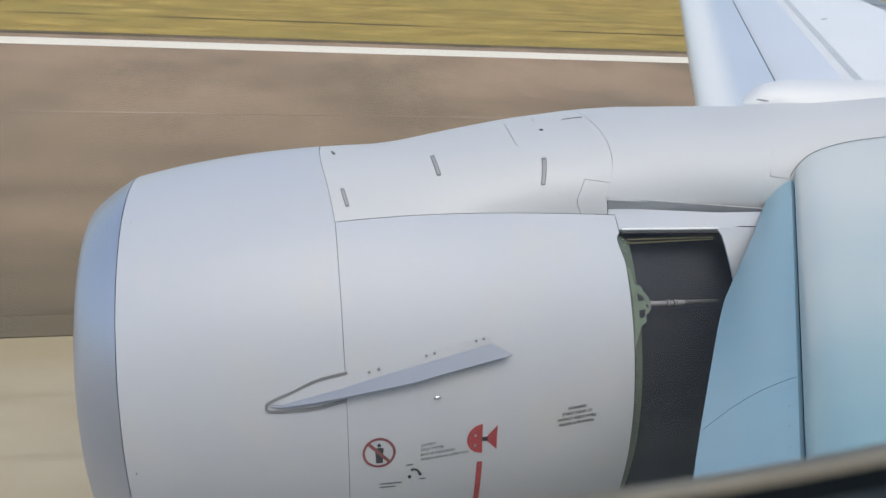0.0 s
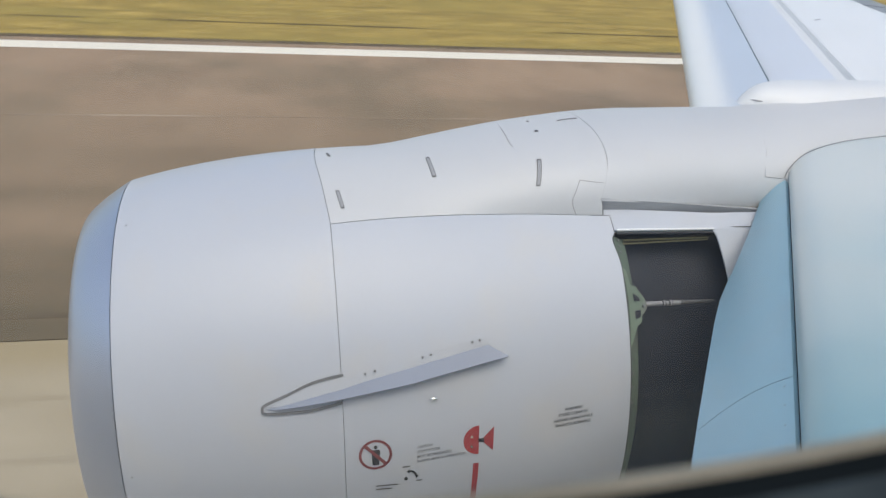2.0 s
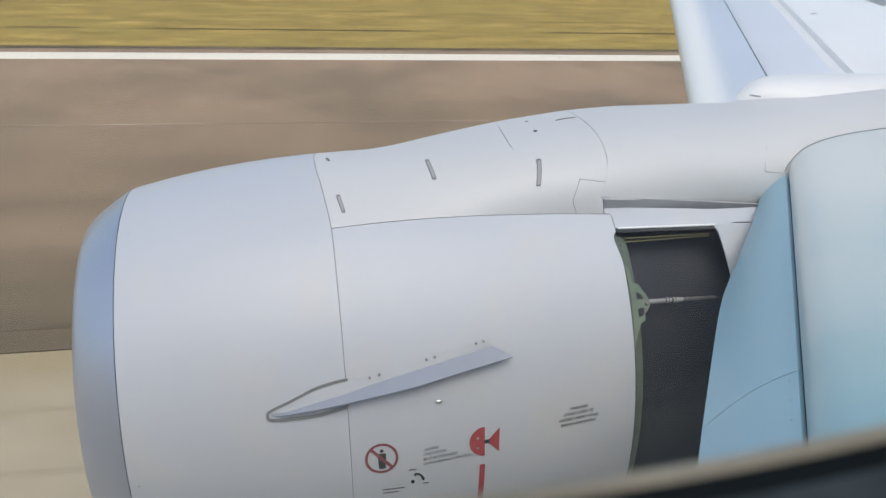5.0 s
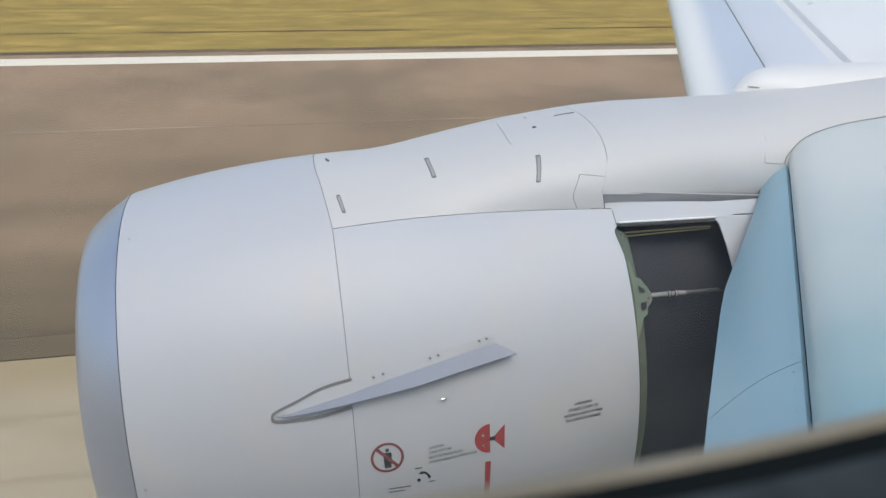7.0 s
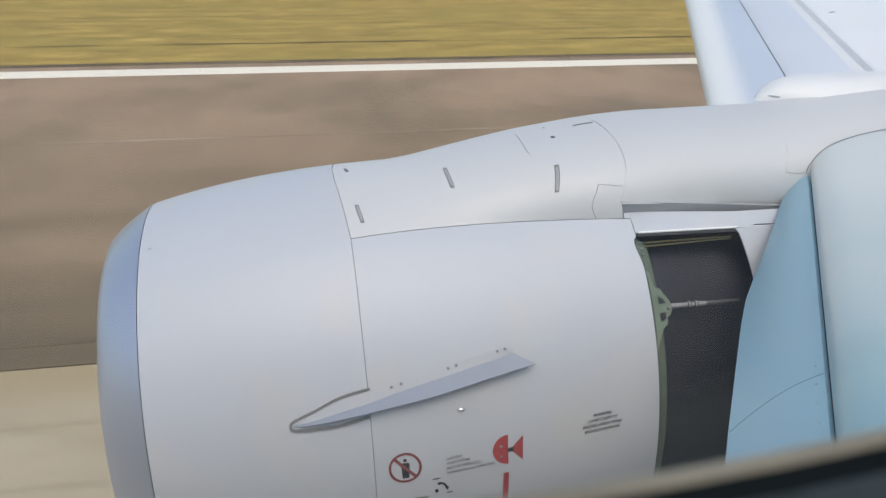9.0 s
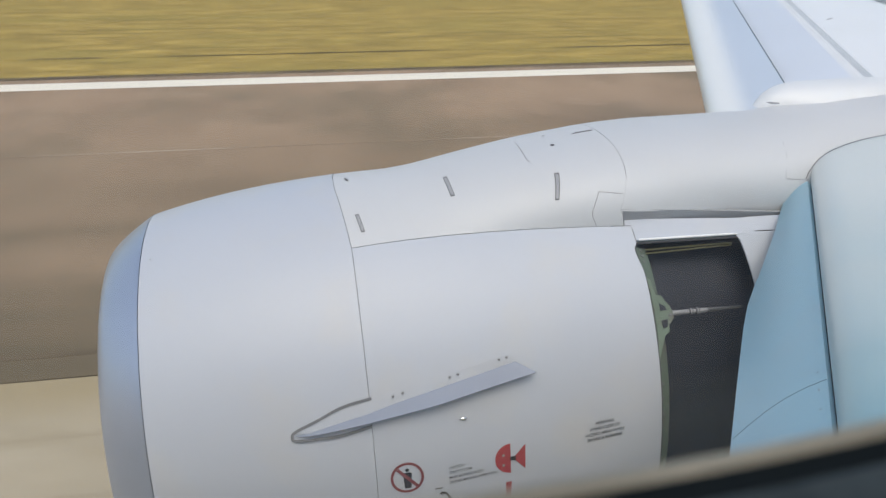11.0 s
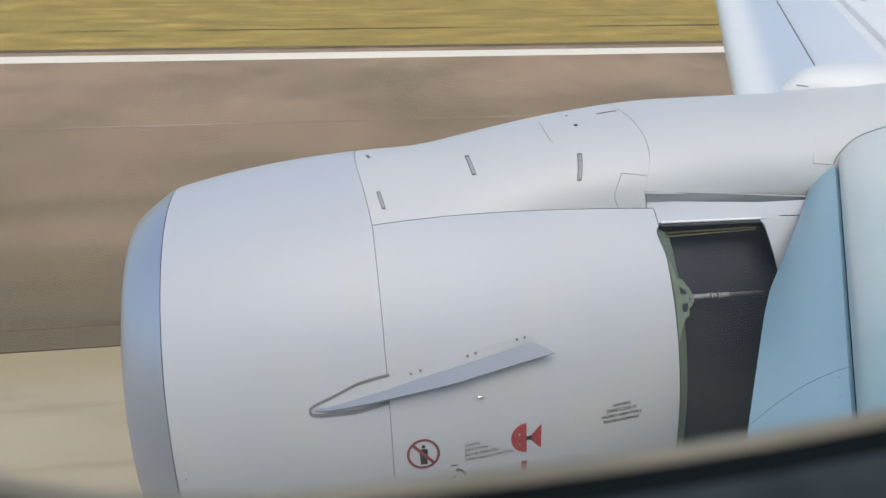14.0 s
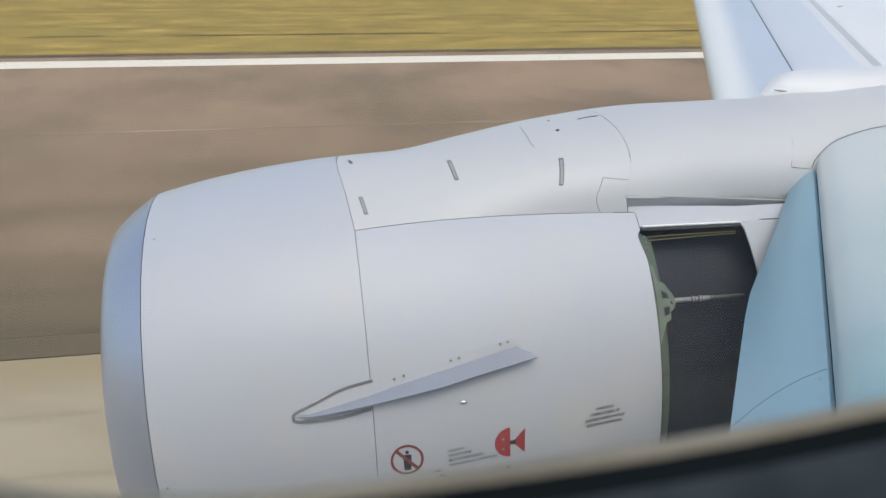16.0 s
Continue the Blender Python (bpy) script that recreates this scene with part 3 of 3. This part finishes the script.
# red valve symbol: half disc, neck, triangle and bar
VX, VA = 0.744, 6.45 / M
for ol in (arc(VX, VA, 0.064, 90, 270, 26),
           [(VX + 0.014, VA + 0.004), (VX + 0.062, VA + 0.054), (VX + 0.060, VA - 0.054), (VX + 0.014, VA - 0.006)]):
    v, f = prism(ol, on_cowl(0.003), 0.001)
    mesh_object("valve_marking", v, f, RED, fan_cowl, "red painted valve symbol")
v, f = ribbon([(VX - 0.009, VA - 0.106), (VX - 0.010, VA - 0.2), (VX - 0.011, VA - 0.3), (VX - 0.012, VA - 0.36)], 0.023, on_cowl(0.003), 0.001, 20)
mesh_object("valve_marking", v, f, RED, fan_cowl, "red painted bar")
v, f = prism([(VX - 0.002, VA + 0.007), (VX + 0.021, VA + 0.008), (VX + 0.021, VA - 0.011), (VX - 0.002, VA - 0.009)], on_cowl(0.0038), 0.001)
mesh_object("valve_neck", v, f, INK, fan_cowl)
for dy in (0.018, -0.026):
    v, f = prism(arc(VX - 0.03, VA + dy, 0.006, 0, 330, 8), on_cowl(0.0045), 0.003)
    mesh_object("rivet", v, f, STEEL, fan_cowl)
v, f = prism(arc(0.447, -1.9 / M, 0.0075, 0, 330, 12), on_cowl(0.004), 0.003)
mesh_object("drain_hole", v, f, INK, fan_cowl)
v, f = ribbon([(0.459, 0.1 / M), (0.472, 0.0), (0.483, -0.6 / M), (0.489, -1.3 / M)], 0.009, on_cowl(0.003), 0.001, 12)
mesh_object("arrow_shaft", v, f, INK, fan_cowl)
for ol in ([(0.449, 0.0), (0.461, 0.6 / M), (0.461, -0.5 / M)], [(0.481, -1.2 / M), (0.491, -2.0 / M), (0.498, -1.1 / M)]):
    v, f = prism(ol, on_cowl(0.003), 0.001)
    mesh_object("arrow_head", v, f, INK, fan_cowl)
for x0, x1, a in ((0.432, 0.462, 1.3), (0.488, 0.513, -2.9), (0.325, 0.415, -3.4), (0.325, 0.39, -4.4)):
    v, f = prism([(x0, a / M), (x1, a / M), (x1, a / M + 0.0055), (x0, a / M + 0.0055)], on_cowl(0.003), 0.001)
    mesh_object("marking_bar", v, f, GREYINK, fan_cowl)


def lettering(text, x, a, size, mat, align="LEFT", slope=0.0, wide=1.0):
    """Raised text wrapped on the cowl; x, a: where its base line starts or is centred."""
    cu = bpy.data.curves.new("lettering", "FONT")
    cu.body, cu.size, cu.align_x, cu.resolution_u = text, size, align, 2
    cu.offset = size * 0.012
    tmp = new("lettering", cu)
    dg = bpy.context.evaluated_depsgraph_get()
    me = bpy.data.meshes.new_from_object(tmp.evaluated_get(dg))
    bpy.data.objects.remove(tmp)
    for p in me.vertices:
        p.co = nac(x + p.co.x * wide, a + (p.co.y + slope * p.co.x) * M, -0.003)
    me.materials.clear()
    me.materials.append(mat)
    ob = new("lettering", me)
    ob.parent = fan_cowl
    return ob


for k, line in enumerate(("CAUTION", "START SYSTEM", "MUST BE PRESSURIZED", "DURING MANUAL OPERATION")):
    lettering(line, 0.491, 5.95 - k * 1.24, 0.0175, GREYINK, wide=0.80, slope=0.07)
for k, line in enumerate(("WARNING", "STAND CLEAR OF", "HAZARD AREAS WHILE", "ENGINE IS RUNNING")):
    lettering(line, 1.142, 11.65 - k * 1.27, 0.0195, INK, "CENTER", wide=0.82, slope=0.07)
v, f = prism(arc(-0.602, 69.1 / M, 0.0035, 0, 330, 8), on_cowl(0.004), 0.003)
mesh_object("drain_hole", v, f, INK, engine)
v, f = prism(arc(-0.608, 2.2 / M, 0.0035, 0, 330, 8), on_cowl(0.004), 0.003)
mesh_object("drain_hole", v, f, INK, engine)

# ---- pylon ----
pylon = thing("engine_pylon", "white engine pylon fairing between nacelle and wing", "pylon")
RISE_X, RISE_W = (0.2, 0.40, 0.51, 0.61, 0.71, 0.84, 0.97, 1.10, 1.20, 1.30, 1.42, 1.60, 3.6), (0, 0.0, 0.07, 0.18, 0.30, 0.45, 0.60, 0.745, 0.84, 0.915, 0.97, 1, 1)


SEAM = 1.370


FEET = {}


def lower_end(x, curve):
    """Where the rear fairing's open lower edge cuts its section."""
    if x not in FEET:
        ts = np.linspace(0, 0.6, 300)
        FEET[x] = float(ts[np.argmin([abs(bez(curve, t)[1] - (2.679 - 0.080 * (x - X3))) for t in ts])])
    return FEET[x]


def pylon_point(x, s, depth=0.0):
    """s runs from 0, the inboard foot, over the top (0.5) to 1, the outboard foot."""
    q = 1 - abs(2 * s - 1)
    foot = nac(min(x, SEAM), hinge(min(x, SEAM)) + 0.08)
    phi = hinge(min(x, X3)) + 0.08 + q * (90 - hinge(min(x, X3)) - 0.08)
    arc_p = nac(x - seam_lean(phi) * (1 - smooth((x - X2) / 0.3)), phi)
    top = 2.895 + 0.028 * smooth((x - 1.15) / 0.6) + 0.03 * max(0, x - 1.75) + 0.04 * smooth((x - 2.14) / 0.34) + 0.05 * max(0, x - 2.42)
    curve = [(foot.y, foot.z), (4.338, 2.840), (4.53, top), (4.83, top)]
    curve[0] = (foot.y + 0.045 * smooth((x - 1.45) / 0.5), foot.z)
    strut = bez(curve, q if x <= SEAM else lower_end(x, curve) * (1 - q) + q)
    w = float(np.interp(arc_p.x, RISE_X, RISE_W))
    y, z = arc_p.y + (strut[0] - arc_p.y) * w, arc_p.z + (strut[1] - arc_p.z) * w
    px = arc_p.x if x <= SEAM else x - 0.038
    # the fairings' joint leans aft towards the top
    px += float(np.interp(z, (2.60, 2.68, 2.78, 2.86, 2.90), (-0.008, -0.020, 0.012, 0.036, 0.048))) * smooth((x - 0.95) / 0.35) * smooth((2.0 - x) / 0.5)
    c = Vector((px, 4.83, 2.3))
    d = (c - Vector((px, y, z))).normalized()
    p = Vector((px, y, z)) + d * depth
    if s > 0.5:
        p.y = 2 * 4.83 - p.y
    return p


v, f = shell(pylon_point, np.linspace(X2 + 0.0010, SEAM - 0.0018, 50), np.linspace(0, 1, 60), 0.012)
front_fairing = mesh_object("front_fairing", v, f, PYLON, pylon, "white front pylon fairing with grey slots")
v, f = shell(pylon_point, np.linspace(SEAM + 0.0018, 3.6, 46), np.linspace(0, 1, 60), 0.012)
mesh_object("rear_fairing", v, f, PYLON, pylon, "white rear pylon fairing")
v, f = sheet(lambda x, s: pylon_point(x, s, 0.018), np.linspace(X2, 3.55, 60), np.linspace(0, 1, 40))
mesh_object("pylon_core", v, f, GAP, pylon)
v, f = tube([pylon_point(SEAM, k, 0.0005) for k in np.linspace(0.0, 0.36, 40)], [0.0020] * 28 + list(np.linspace(0.0015, 0.0006, 12)), 6)
mesh_object("panel_joint", v, f, GREYINK, pylon)
# grey seal below the rear fairing
v, f = shell(lambda x, w, d: Vector((x, 4.352 + 0.036 * w + d, 2.681 - 0.08 * (x - X3) - w * 0.11)), np.linspace(X3 - 0.075, 2.4, 12), np.linspace(0, 1, 4), 0.02)
mesh_object("seal_strip", v, f, STRIP, pylon, "mid-grey seal strip")


def on_pylon(x, s, lift=0.0):
    return pylon_point(x, s, -lift)


def pylon_s(x, z):
    """The place on the inboard side at height z."""
    s = np.linspace(0, 0.5, 400)
    zz = np.array([pylon_point(x, k).z for k in s])
    return float(s[np.argmin(abs(zz - z))])


def slot(x0, z0, x1, z1, width, name="slot", mat=SEAL, lift=0.003):
    n = 8
    vv, ff = [], []
    for k in range(n + 1):
        t = k / n
        x, z = x0 + (x1 - x0) * t, z0 + (z1 - z0) * t
        s = pylon_s(x, z)
        for w in (-width / 2, width / 2):
            for d in (lift, -0.004):
                vv.append(on_pylon(x + w, s, d))
    for k in range(n):
        a = 4 * k
        ff += [(a, a + 2, a + 6, a + 4), (a, a + 4, a + 5, a + 1), (a + 2, a + 3, a + 7, a + 6)]
    ff += [(0, 1, 3, 2), (4 * n, 4 * n + 2, 4 * n + 3, 4 * n + 1)]
    return mesh_object(name, vv, ff, mat, front_fairing)


for x0, z0, x1, z1, wd in ((0.262, 2.664, 0.268, 2.622, 0.016), (0.654, 2.758, 0.660, 2.719, 0.018), (1.100, 2.806, 1.081, 2.721, 0.019)):
    slot(x0, z0, x1, z1, wd, mat=GREYINK, lift=0.002)
    slot(x0 + (x1 - x0) * 0.06, z0 + (z1 - z0) * 0.06, x0 + (x1 - x0) * 0.94, z0 + (z1 - z0) * 0.94, wd * 0.62, "slot_seal", STRIP, 0.0035)
for x0, z0, x1, z1 in ((1.255, 2.752, 1.360, 2.744), (1.255, 2.752, 1.237, 2.655), (1.237, 2.655, 1.250, 2.615)):
    steps = 8
    vv = []
    for k in range(steps + 1):
        x, z = x0 + (x1 - x0) * k / steps, z0 + (z1 - z0) * k / steps
        vv.append(on_pylon(x, pylon_s(x, z), 0.0))
    v, f = tube(vv, 0.0013, 6)
    mesh_object("panel_joint", v, f, GREYINK, front_fairing)


def over(x, y, lift=0.0):
    """A point on the fairings above plan position x, y."""
    u = x
    for _ in range(6):
        ss = np.linspace(0.02, 0.98, 300)
        k = float(ss[np.argmin([abs(pylon_point(u, q).y - y) for q in ss])])
        u += x - pylon_point(u, k).x
    return pylon_point(u, k, -lift)


for x, y, r in ((1.133, 4.765, 0.010), (1.142, 4.935, 0.007)):
    v, f = tube([over(x, y, 0.002), over(x, y, -0.004)], r, 10)
    mesh_object("fastener", v, f, INK, front_fairing)
for pts, r, mat in ((((0.998, 4.915), (0.99, 4.80), (0.983, 4.662), (0.991, 4.633)), 0.0014, GREYINK), (((0.190, 4.86), (0.195, 4.842), (0.199, 4.825)), 0.006, GREYINK),
                    (((1.265, 4.875), (1.30, 4.88), (1.362, 4.875)), 0.0035, GREYINK)):
    v, f = tube([over(*p, 0.25 * r) for p in spline(pts, 12)], r, 6)
    mesh_object("panel_joint" if r < 0.002 else "slot", v, f, mat, front_fairing)

v, f = tube([on_pylon(x, pylon_s(x, z), 0.0012) for x, z in ((2.18, 2.892), (2.16, 2.85), (2.135, 2.79), (2.13, 2.766), (2.17, 2.760), (2.24, 2.755))], 0.0018, 6)
mesh_object("panel_joint", v, f, PALELINE, pylon)
v, f = tube([on_pylon(x, pylon_s(x, z)) for x, z in ((2.135, 2.764), (2.17, 2.760), (2.21, 2.757))], 0.002, 6)
mesh_object("panel_joint", v, f, GREYINK, pylon)

# ---- wing ----
wing = thing("aircraft_wing", "white swept aircraft wing with lowered leading-edge flaps", "wing")
LR = lambda y: Vector((2.2 - 0.6 * (4.4 - y), y, 2.75 - 0.1 * (4.4 - y)))
nose = spline([(0.55, -0.24), (0.30, -0.19), (0.15, -0.11), (0.044, -0.05), (0.019, -0.006), (0.013, 0.024), (0.026, 0.066), (0.085, 0.122), (0.20, 0.16), (0.38, 0.188), (0.8, 0.25), (1.6, 0.28), (3.0, 0.18), (4.2, 0.02)], 80)
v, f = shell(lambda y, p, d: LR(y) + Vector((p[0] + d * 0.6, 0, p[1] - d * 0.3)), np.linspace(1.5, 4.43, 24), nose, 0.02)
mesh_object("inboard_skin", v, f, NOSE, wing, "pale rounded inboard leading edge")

# krueger flap: curved panel hinged below the nose
def krueger_point(y, c, depth=0.0):
    reach = float(np.interp(y, (3.14, 3.30, 3.51, 3.78, 3.86, 3.92, 4.06, 4.20, 4.37, 4.42), (0.256, 0.251, 0.245, 0.235, 0.222, 0.205, 0.170, 0.136, 0.105, 0.095)))
    p = LR(y) + Vector((-reach * c, 0, -reach * c * 0.98 + 0.018 * math.sin(math.pi * c)))
    return p + Vector((0.67, -0.33, -0.67)) * depth


v, f = shell(krueger_point, list(np.linspace(1.6, 3.9, 20)) + list(np.linspace(3.95, 4.42, 20)), np.linspace(0, 1, 14), 0.02)
flap = mesh_object("krueger_flap", v, f, KRUEGER, wing, "pale blue lowered leading-edge flap panel")
v, f = tube([krueger_point(y, 1.0, 0.010) for y in np.linspace(1.6, 3.95, 20)], 0.011, 10)
mesh_object("flap_nose", v, f, KRUEGER, flap)
# dark strip set into the gap to give its shade
v, f = shell(lambda y, w, d: LR(y) + Vector((0.002 + 0.03 * w, 0, -0.03 - d)), np.linspace(1.6, 4.40, 20), (0, 1), 0.01)
mesh_object("flap_gap_shade", v, f, GAP, wing, "dark strip put in as shade between flap and nose")
joint = [krueger_point(3.18 - 0.085 * (0.45 * t + 0.55 * t * t), 1 - t, 0.0) for t in np.linspace(0.0, 1, 14)]
v, f = tube(joint, 0.0011, 6)
mesh_object("panel_joint", v, f, FLAPLINE, flap)
for y in np.arange(2.7, 3.75, 0.075):
    p = krueger_point(float(y), 0.09, -0.001)
    v, f = tube([p, p + Vector((0.67, -0.33, -0.67)) * 0.004], 0.003, 8)
    mesh_object("rivet", v, f, SEAL, flap)

# slat and outer wing
LE = lambda y: Vector((2.15 + 0.43 * (y - 5.25), y, 2.85 + 0.1 * (y - 5.25)))


def chord_point(y, p):
    return LE(y) + Vector((p[0] * (1 - 0.05 * (y - 5.25)), 0, p[1]))


slat_profile = spline([(0.43, 0.132), (0.25, 0.03), (0.14, -0.06), (0.05, -0.06), (0.005, -0.02), (0.008, 0.03), (0.05, 0.075), (0.14, 0.11), (0.28, 0.135), (0.435, 0.145)], 50)
YS = list(np.linspace(4.95, 9, 14)) + [12.0, 16.5]
cut = min(range(len(slat_profile)), key=lambda k: abs(slat_profile[k][0] - 0.15) + (1 if slat_profile[k][1] < 0.03 else 0))
v, f = sheet(chord_point, YS, slat_profile[cut:] )
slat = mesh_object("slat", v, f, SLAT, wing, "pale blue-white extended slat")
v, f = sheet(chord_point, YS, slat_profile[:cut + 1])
mesh_object("slat_nose", v, f, SLAT, slat, "slat nose painted cream-bright for the light on it")
front_profile = spline([(0.60, -0.12), (0.42, -0.05), (0.40, 0.04), (0.44, 0.10), (0.55, 0.135), (0.75, 0.16), (0.87, 0.170), (0.890, 0.174), (0.905, 0.174), (0.910, 0.169)], 50)
lip_cut = min(range(len(front_profile)), key=lambda k: abs(front_profile[k][0] - 0.835))
v, f = sheet(chord_point, YS, front_profile[lip_cut:])
mesh_object("skin_edge", v, f, FAIRING, wing, "pale strip along the skin joint")
v, f = sheet(chord_point, YS, front_profile[:lip_cut + 1])
mesh_object("front_skin", v, f, WING, wing, "pale wing skin behind the slat")
rear_profile = [np.array((0.964, 0.170)), np.array((0.972, 0.176))] + spline([(0.982, 0.180), (1.08, 0.193), (1.2, 0.20), (1.7, 0.205), (2.2, 0.17), (2.3, 0.14)], 30)


def rear_point(y, p):
    q = chord_point(y, p)
    q.x = min(q.x, 4.49 + 0.9 * max(0, y - 8.5))
    return q


v, f = sheet(rear_point, YS, rear_profile)
rear_skin = mesh_object("rear_skin", v, f, WHITEWING, wing, "bright white rear wing skin")
v, f = sheet(chord_point, YS, [(0.90, 0.172), (0.98, 0.172)])
mesh_object("skin_joint", v, f, CHANNEL, wing)
for y in np.linspace(4.2, 8.6, 8):
    v, f = shell(lambda x, w, d: Vector((4.50 + x * 1.3, y + w * 0.6, 3.18 + 0.1 * (y + w * 0.6 - 6.9) - 0.28 * x * x - d)), (0, 0.3, 0.6, 1), (0.01, 0.99), 0.03)
    mesh_object("flap_segment", v, f, FLAPGREY, wing, "mid-grey trailing-edge flap")
v, f = tube([(4.52, 6.83, 3.19), (4.62, 6.80, 3.25), (4.75, 6.80, 3.21)], [0.015, 0.03, 0.012], 8)
mesh_object("flap_bracket", v, f, WHITEWING, wing)
for y in (6.55, 7.02, 7.49, 7.95):
    p = LE(y) + Vector((1.0, 0, 0.188))
    v, f = tube([p, p + Vector((0.05, 0.02, 0.004))], 0.009, 8)
    mesh_object("vent", v, f, SEAL, rear_skin)
v, f = tube([chord_point(y, (0.440, 0.1425)) for y in np.linspace(5.0, 12, 12)], 0.0048, 6)
mesh_object("slat_gap", v, f, FLAPLINE, wing, "dark gap behind the slat")
# blister where the pylon meets the slat
def blister_point(x, t, lift=0.0):
    """The fairing over the slat's end: a blunt front, then a long ridge that sinks into the wing."""
    u = max(0.0, x - 2.235)
    h = (0.137 + lift) * (1 - math.exp(-(u / 0.08) ** 1.15)) + 0.02 * max(0, u - 0.2) - 0.06 * max(0, u - 0.55) ** 2
    w = (0.175 + lift) * min(1, u / 0.26) ** 0.7
    return Vector((x, 4.985 + w * math.copysign(abs(math.cos(t)) ** 0.8, math.cos(t)), 2.925 + h * math.sin(t) ** 0.75))


v, f = sheet(blister_point, [2.235 + 1.5 * k ** 2 for k in np.linspace(0, 1, 34)], np.linspace(0, math.pi, 28))
blister = mesh_object("slat_fairing", v, f, FAIRING, wing, "white fairing blister with a dark slot", 60)


def on_blister(x, z, lift):
    """The point of the fairing's inboard side at height z."""
    ts = np.linspace(math.pi / 2, math.pi, 200)
    return blister_point(x, float(ts[np.argmin([abs(blister_point(x, t).z - z) for t in ts])]), lift)


v, f = sheet(lambda r, q: on_blister(2.312 + 0.036 * r * math.cos(q), 2.979 + 0.010 * r * math.sin(q), 0.003 * (1.2 - r)), np.linspace(0.05, 1, 5), np.linspace(0, 2 * math.pi, 21)[:-1], True)
plate = mesh_object("slot_plate", v, f, WHITEWING, blister, "bright white plate round the slot")
v, f = tube([on_blister(x, 2.979, 0.003) for x in (2.292, 2.302, 2.314, 2.326, 2.336)], [0.0025, 0.0045, 0.005, 0.0045, 0.0025], 8)
mesh_object("slot", v, f, STRIP, plate)
# seal line where wing and pylon meet
v, f = tube(spline([(2.185, 4.395, 2.735), (2.205, 4.40, 2.80), (2.27, 4.405, 2.868), (2.40, 4.405, 2.916), (2.58, 4.405, 2.945), (2.9, 4.405, 2.975)], 30), 0.0018, 8)
mesh_object("root_seal", v, f, SEAL, wing, "grey seal along the pylon")

# ---- fuselage with the cabin window ----
FC, FA, FB = Vector((0, -0.185, 2.9)), 1.88, 2.0
WIN_Z, WIN_X = 3.8183, 0.0
th = lambda z: math.degrees(math.asin((z - FC.z) / FB))
T0, T1 = th(3.62), th(4.12)
thetas = list(np.linspace(T1, T0 + 360, 70))
xs_all = [-14, -0.36, 0.34, 16]


def fus(x, a, depth=0.0):
    return Vector((x, FC.y + (FA - depth) * math.cos(radians(a)), FC.z + (FB - depth) * math.sin(radians(a))))


v, f = shell(fus, xs_all, thetas, 0.03)
body = tagged(mesh_object("wall_fuselage", v, f, SKIN), "white fuselage wall of the aircraft cabin", "wall", kind="structure")
for x0, x1 in ((-14, -0.36), (0.34, 16)):
    v, f = shell(fus, (x0, x1), np.linspace(T0, T1, 6), 0.03)
    tagged(mesh_object("wall_window_belt", v, f, SKIN), "white fuselage wall beside the window", "wall", kind="structure")
for x in (-14, 16):
    v, f = prism([(math.cos(t), math.sin(t)) for t in np.linspace(0, 2 * math.pi, 40)[:-1]], lambda a, b, d: Vector((x + d, FC.y + (FA - 0.02) * a, FC.z + (FB - 0.02) * b)), 0.05)
    tagged(mesh_object("wall_end", v, f, LINING), "dark end wall closing the cabin", "wall", kind="structure")


def opening(t, grow, y):
    """A point on the rounded window outline, grown outwards, at depth y."""
    c, s = math.cos(t), math.sin(t)
    a, n = (0.15 if c > 0 else 0.057) + grow, 2.2
    b = (0.06 if s < 0 else 0.19) + grow
    return Vector((WIN_X + a * math.copysign(abs(c) ** (2 / n), c), y, WIN_Z + b * math.copysign(abs(s) ** (2 / n), s)))


TS = np.linspace(0, 2 * math.pi, 121)[:-1]
window = tagged(new("window_1"), "oval cabin window with dark rubber gasket and beige retainer", "window", kind="structure")
for nm, prof, mat in (("outer_reveal", [(0.042, 1.523), (0.018, 1.501), (0.005, 1.4945)], SEAL),
                      ("retainer", [(0.005, 1.4945), (0.001, 1.4934), (0.0, 1.4926), (0.0, 1.4913), (0.0004, 1.4906)], BEIGE),
                      ("gasket", [(0.0004, 1.4906), (0.0012, 1.4897), (0.0018, 1.4886)], RUBBER),
                      ("bezel", [(0.0018, 1.4886), (0.0023, 1.4868), (0.0042, 1.4835)], SLATE),
                      ("reveal", [(0.0042, 1.4835), (0.0062, 1.4805), (0.03, 1.468), (0.06, 1.464)], BLACK)):
    v, f = sheet(lambda p, t: opening(t, p[0], p[1]), prof, TS, True)
    mesh_object(nm, v, f, mat, window, sharp=60)
v, f = prism([(math.cos(t), t) for t in TS], lambda c, t, d: opening(t, 0.006, 1.4985 - d), 0.002)
pane = mesh_object("pane", v, f, GLASS, window, "clear acrylic pane")
pane.visible_shadow = False


def outer_point(g, t):
    q = opening(t, g, 0)
    q.y = FC.y + FA * math.sqrt(1 - ((q.z - FC.z) / FB) ** 2) + 0.003
    return q


v, f = sheet(outer_point, (0.038, 0.09, 0.17, 0.24), TS, True)
mesh_object("outer_frame", v, f, SKIN, window)
v, f = sheet(lambda p, t: opening(t, p[0], p[1]), [(0.055, 1.464), (0.20, 1.455), (0.30, 1.42)], TS, True)
mesh_object("inner_panel", v, f, LINING, window, "dark inner trim panel")
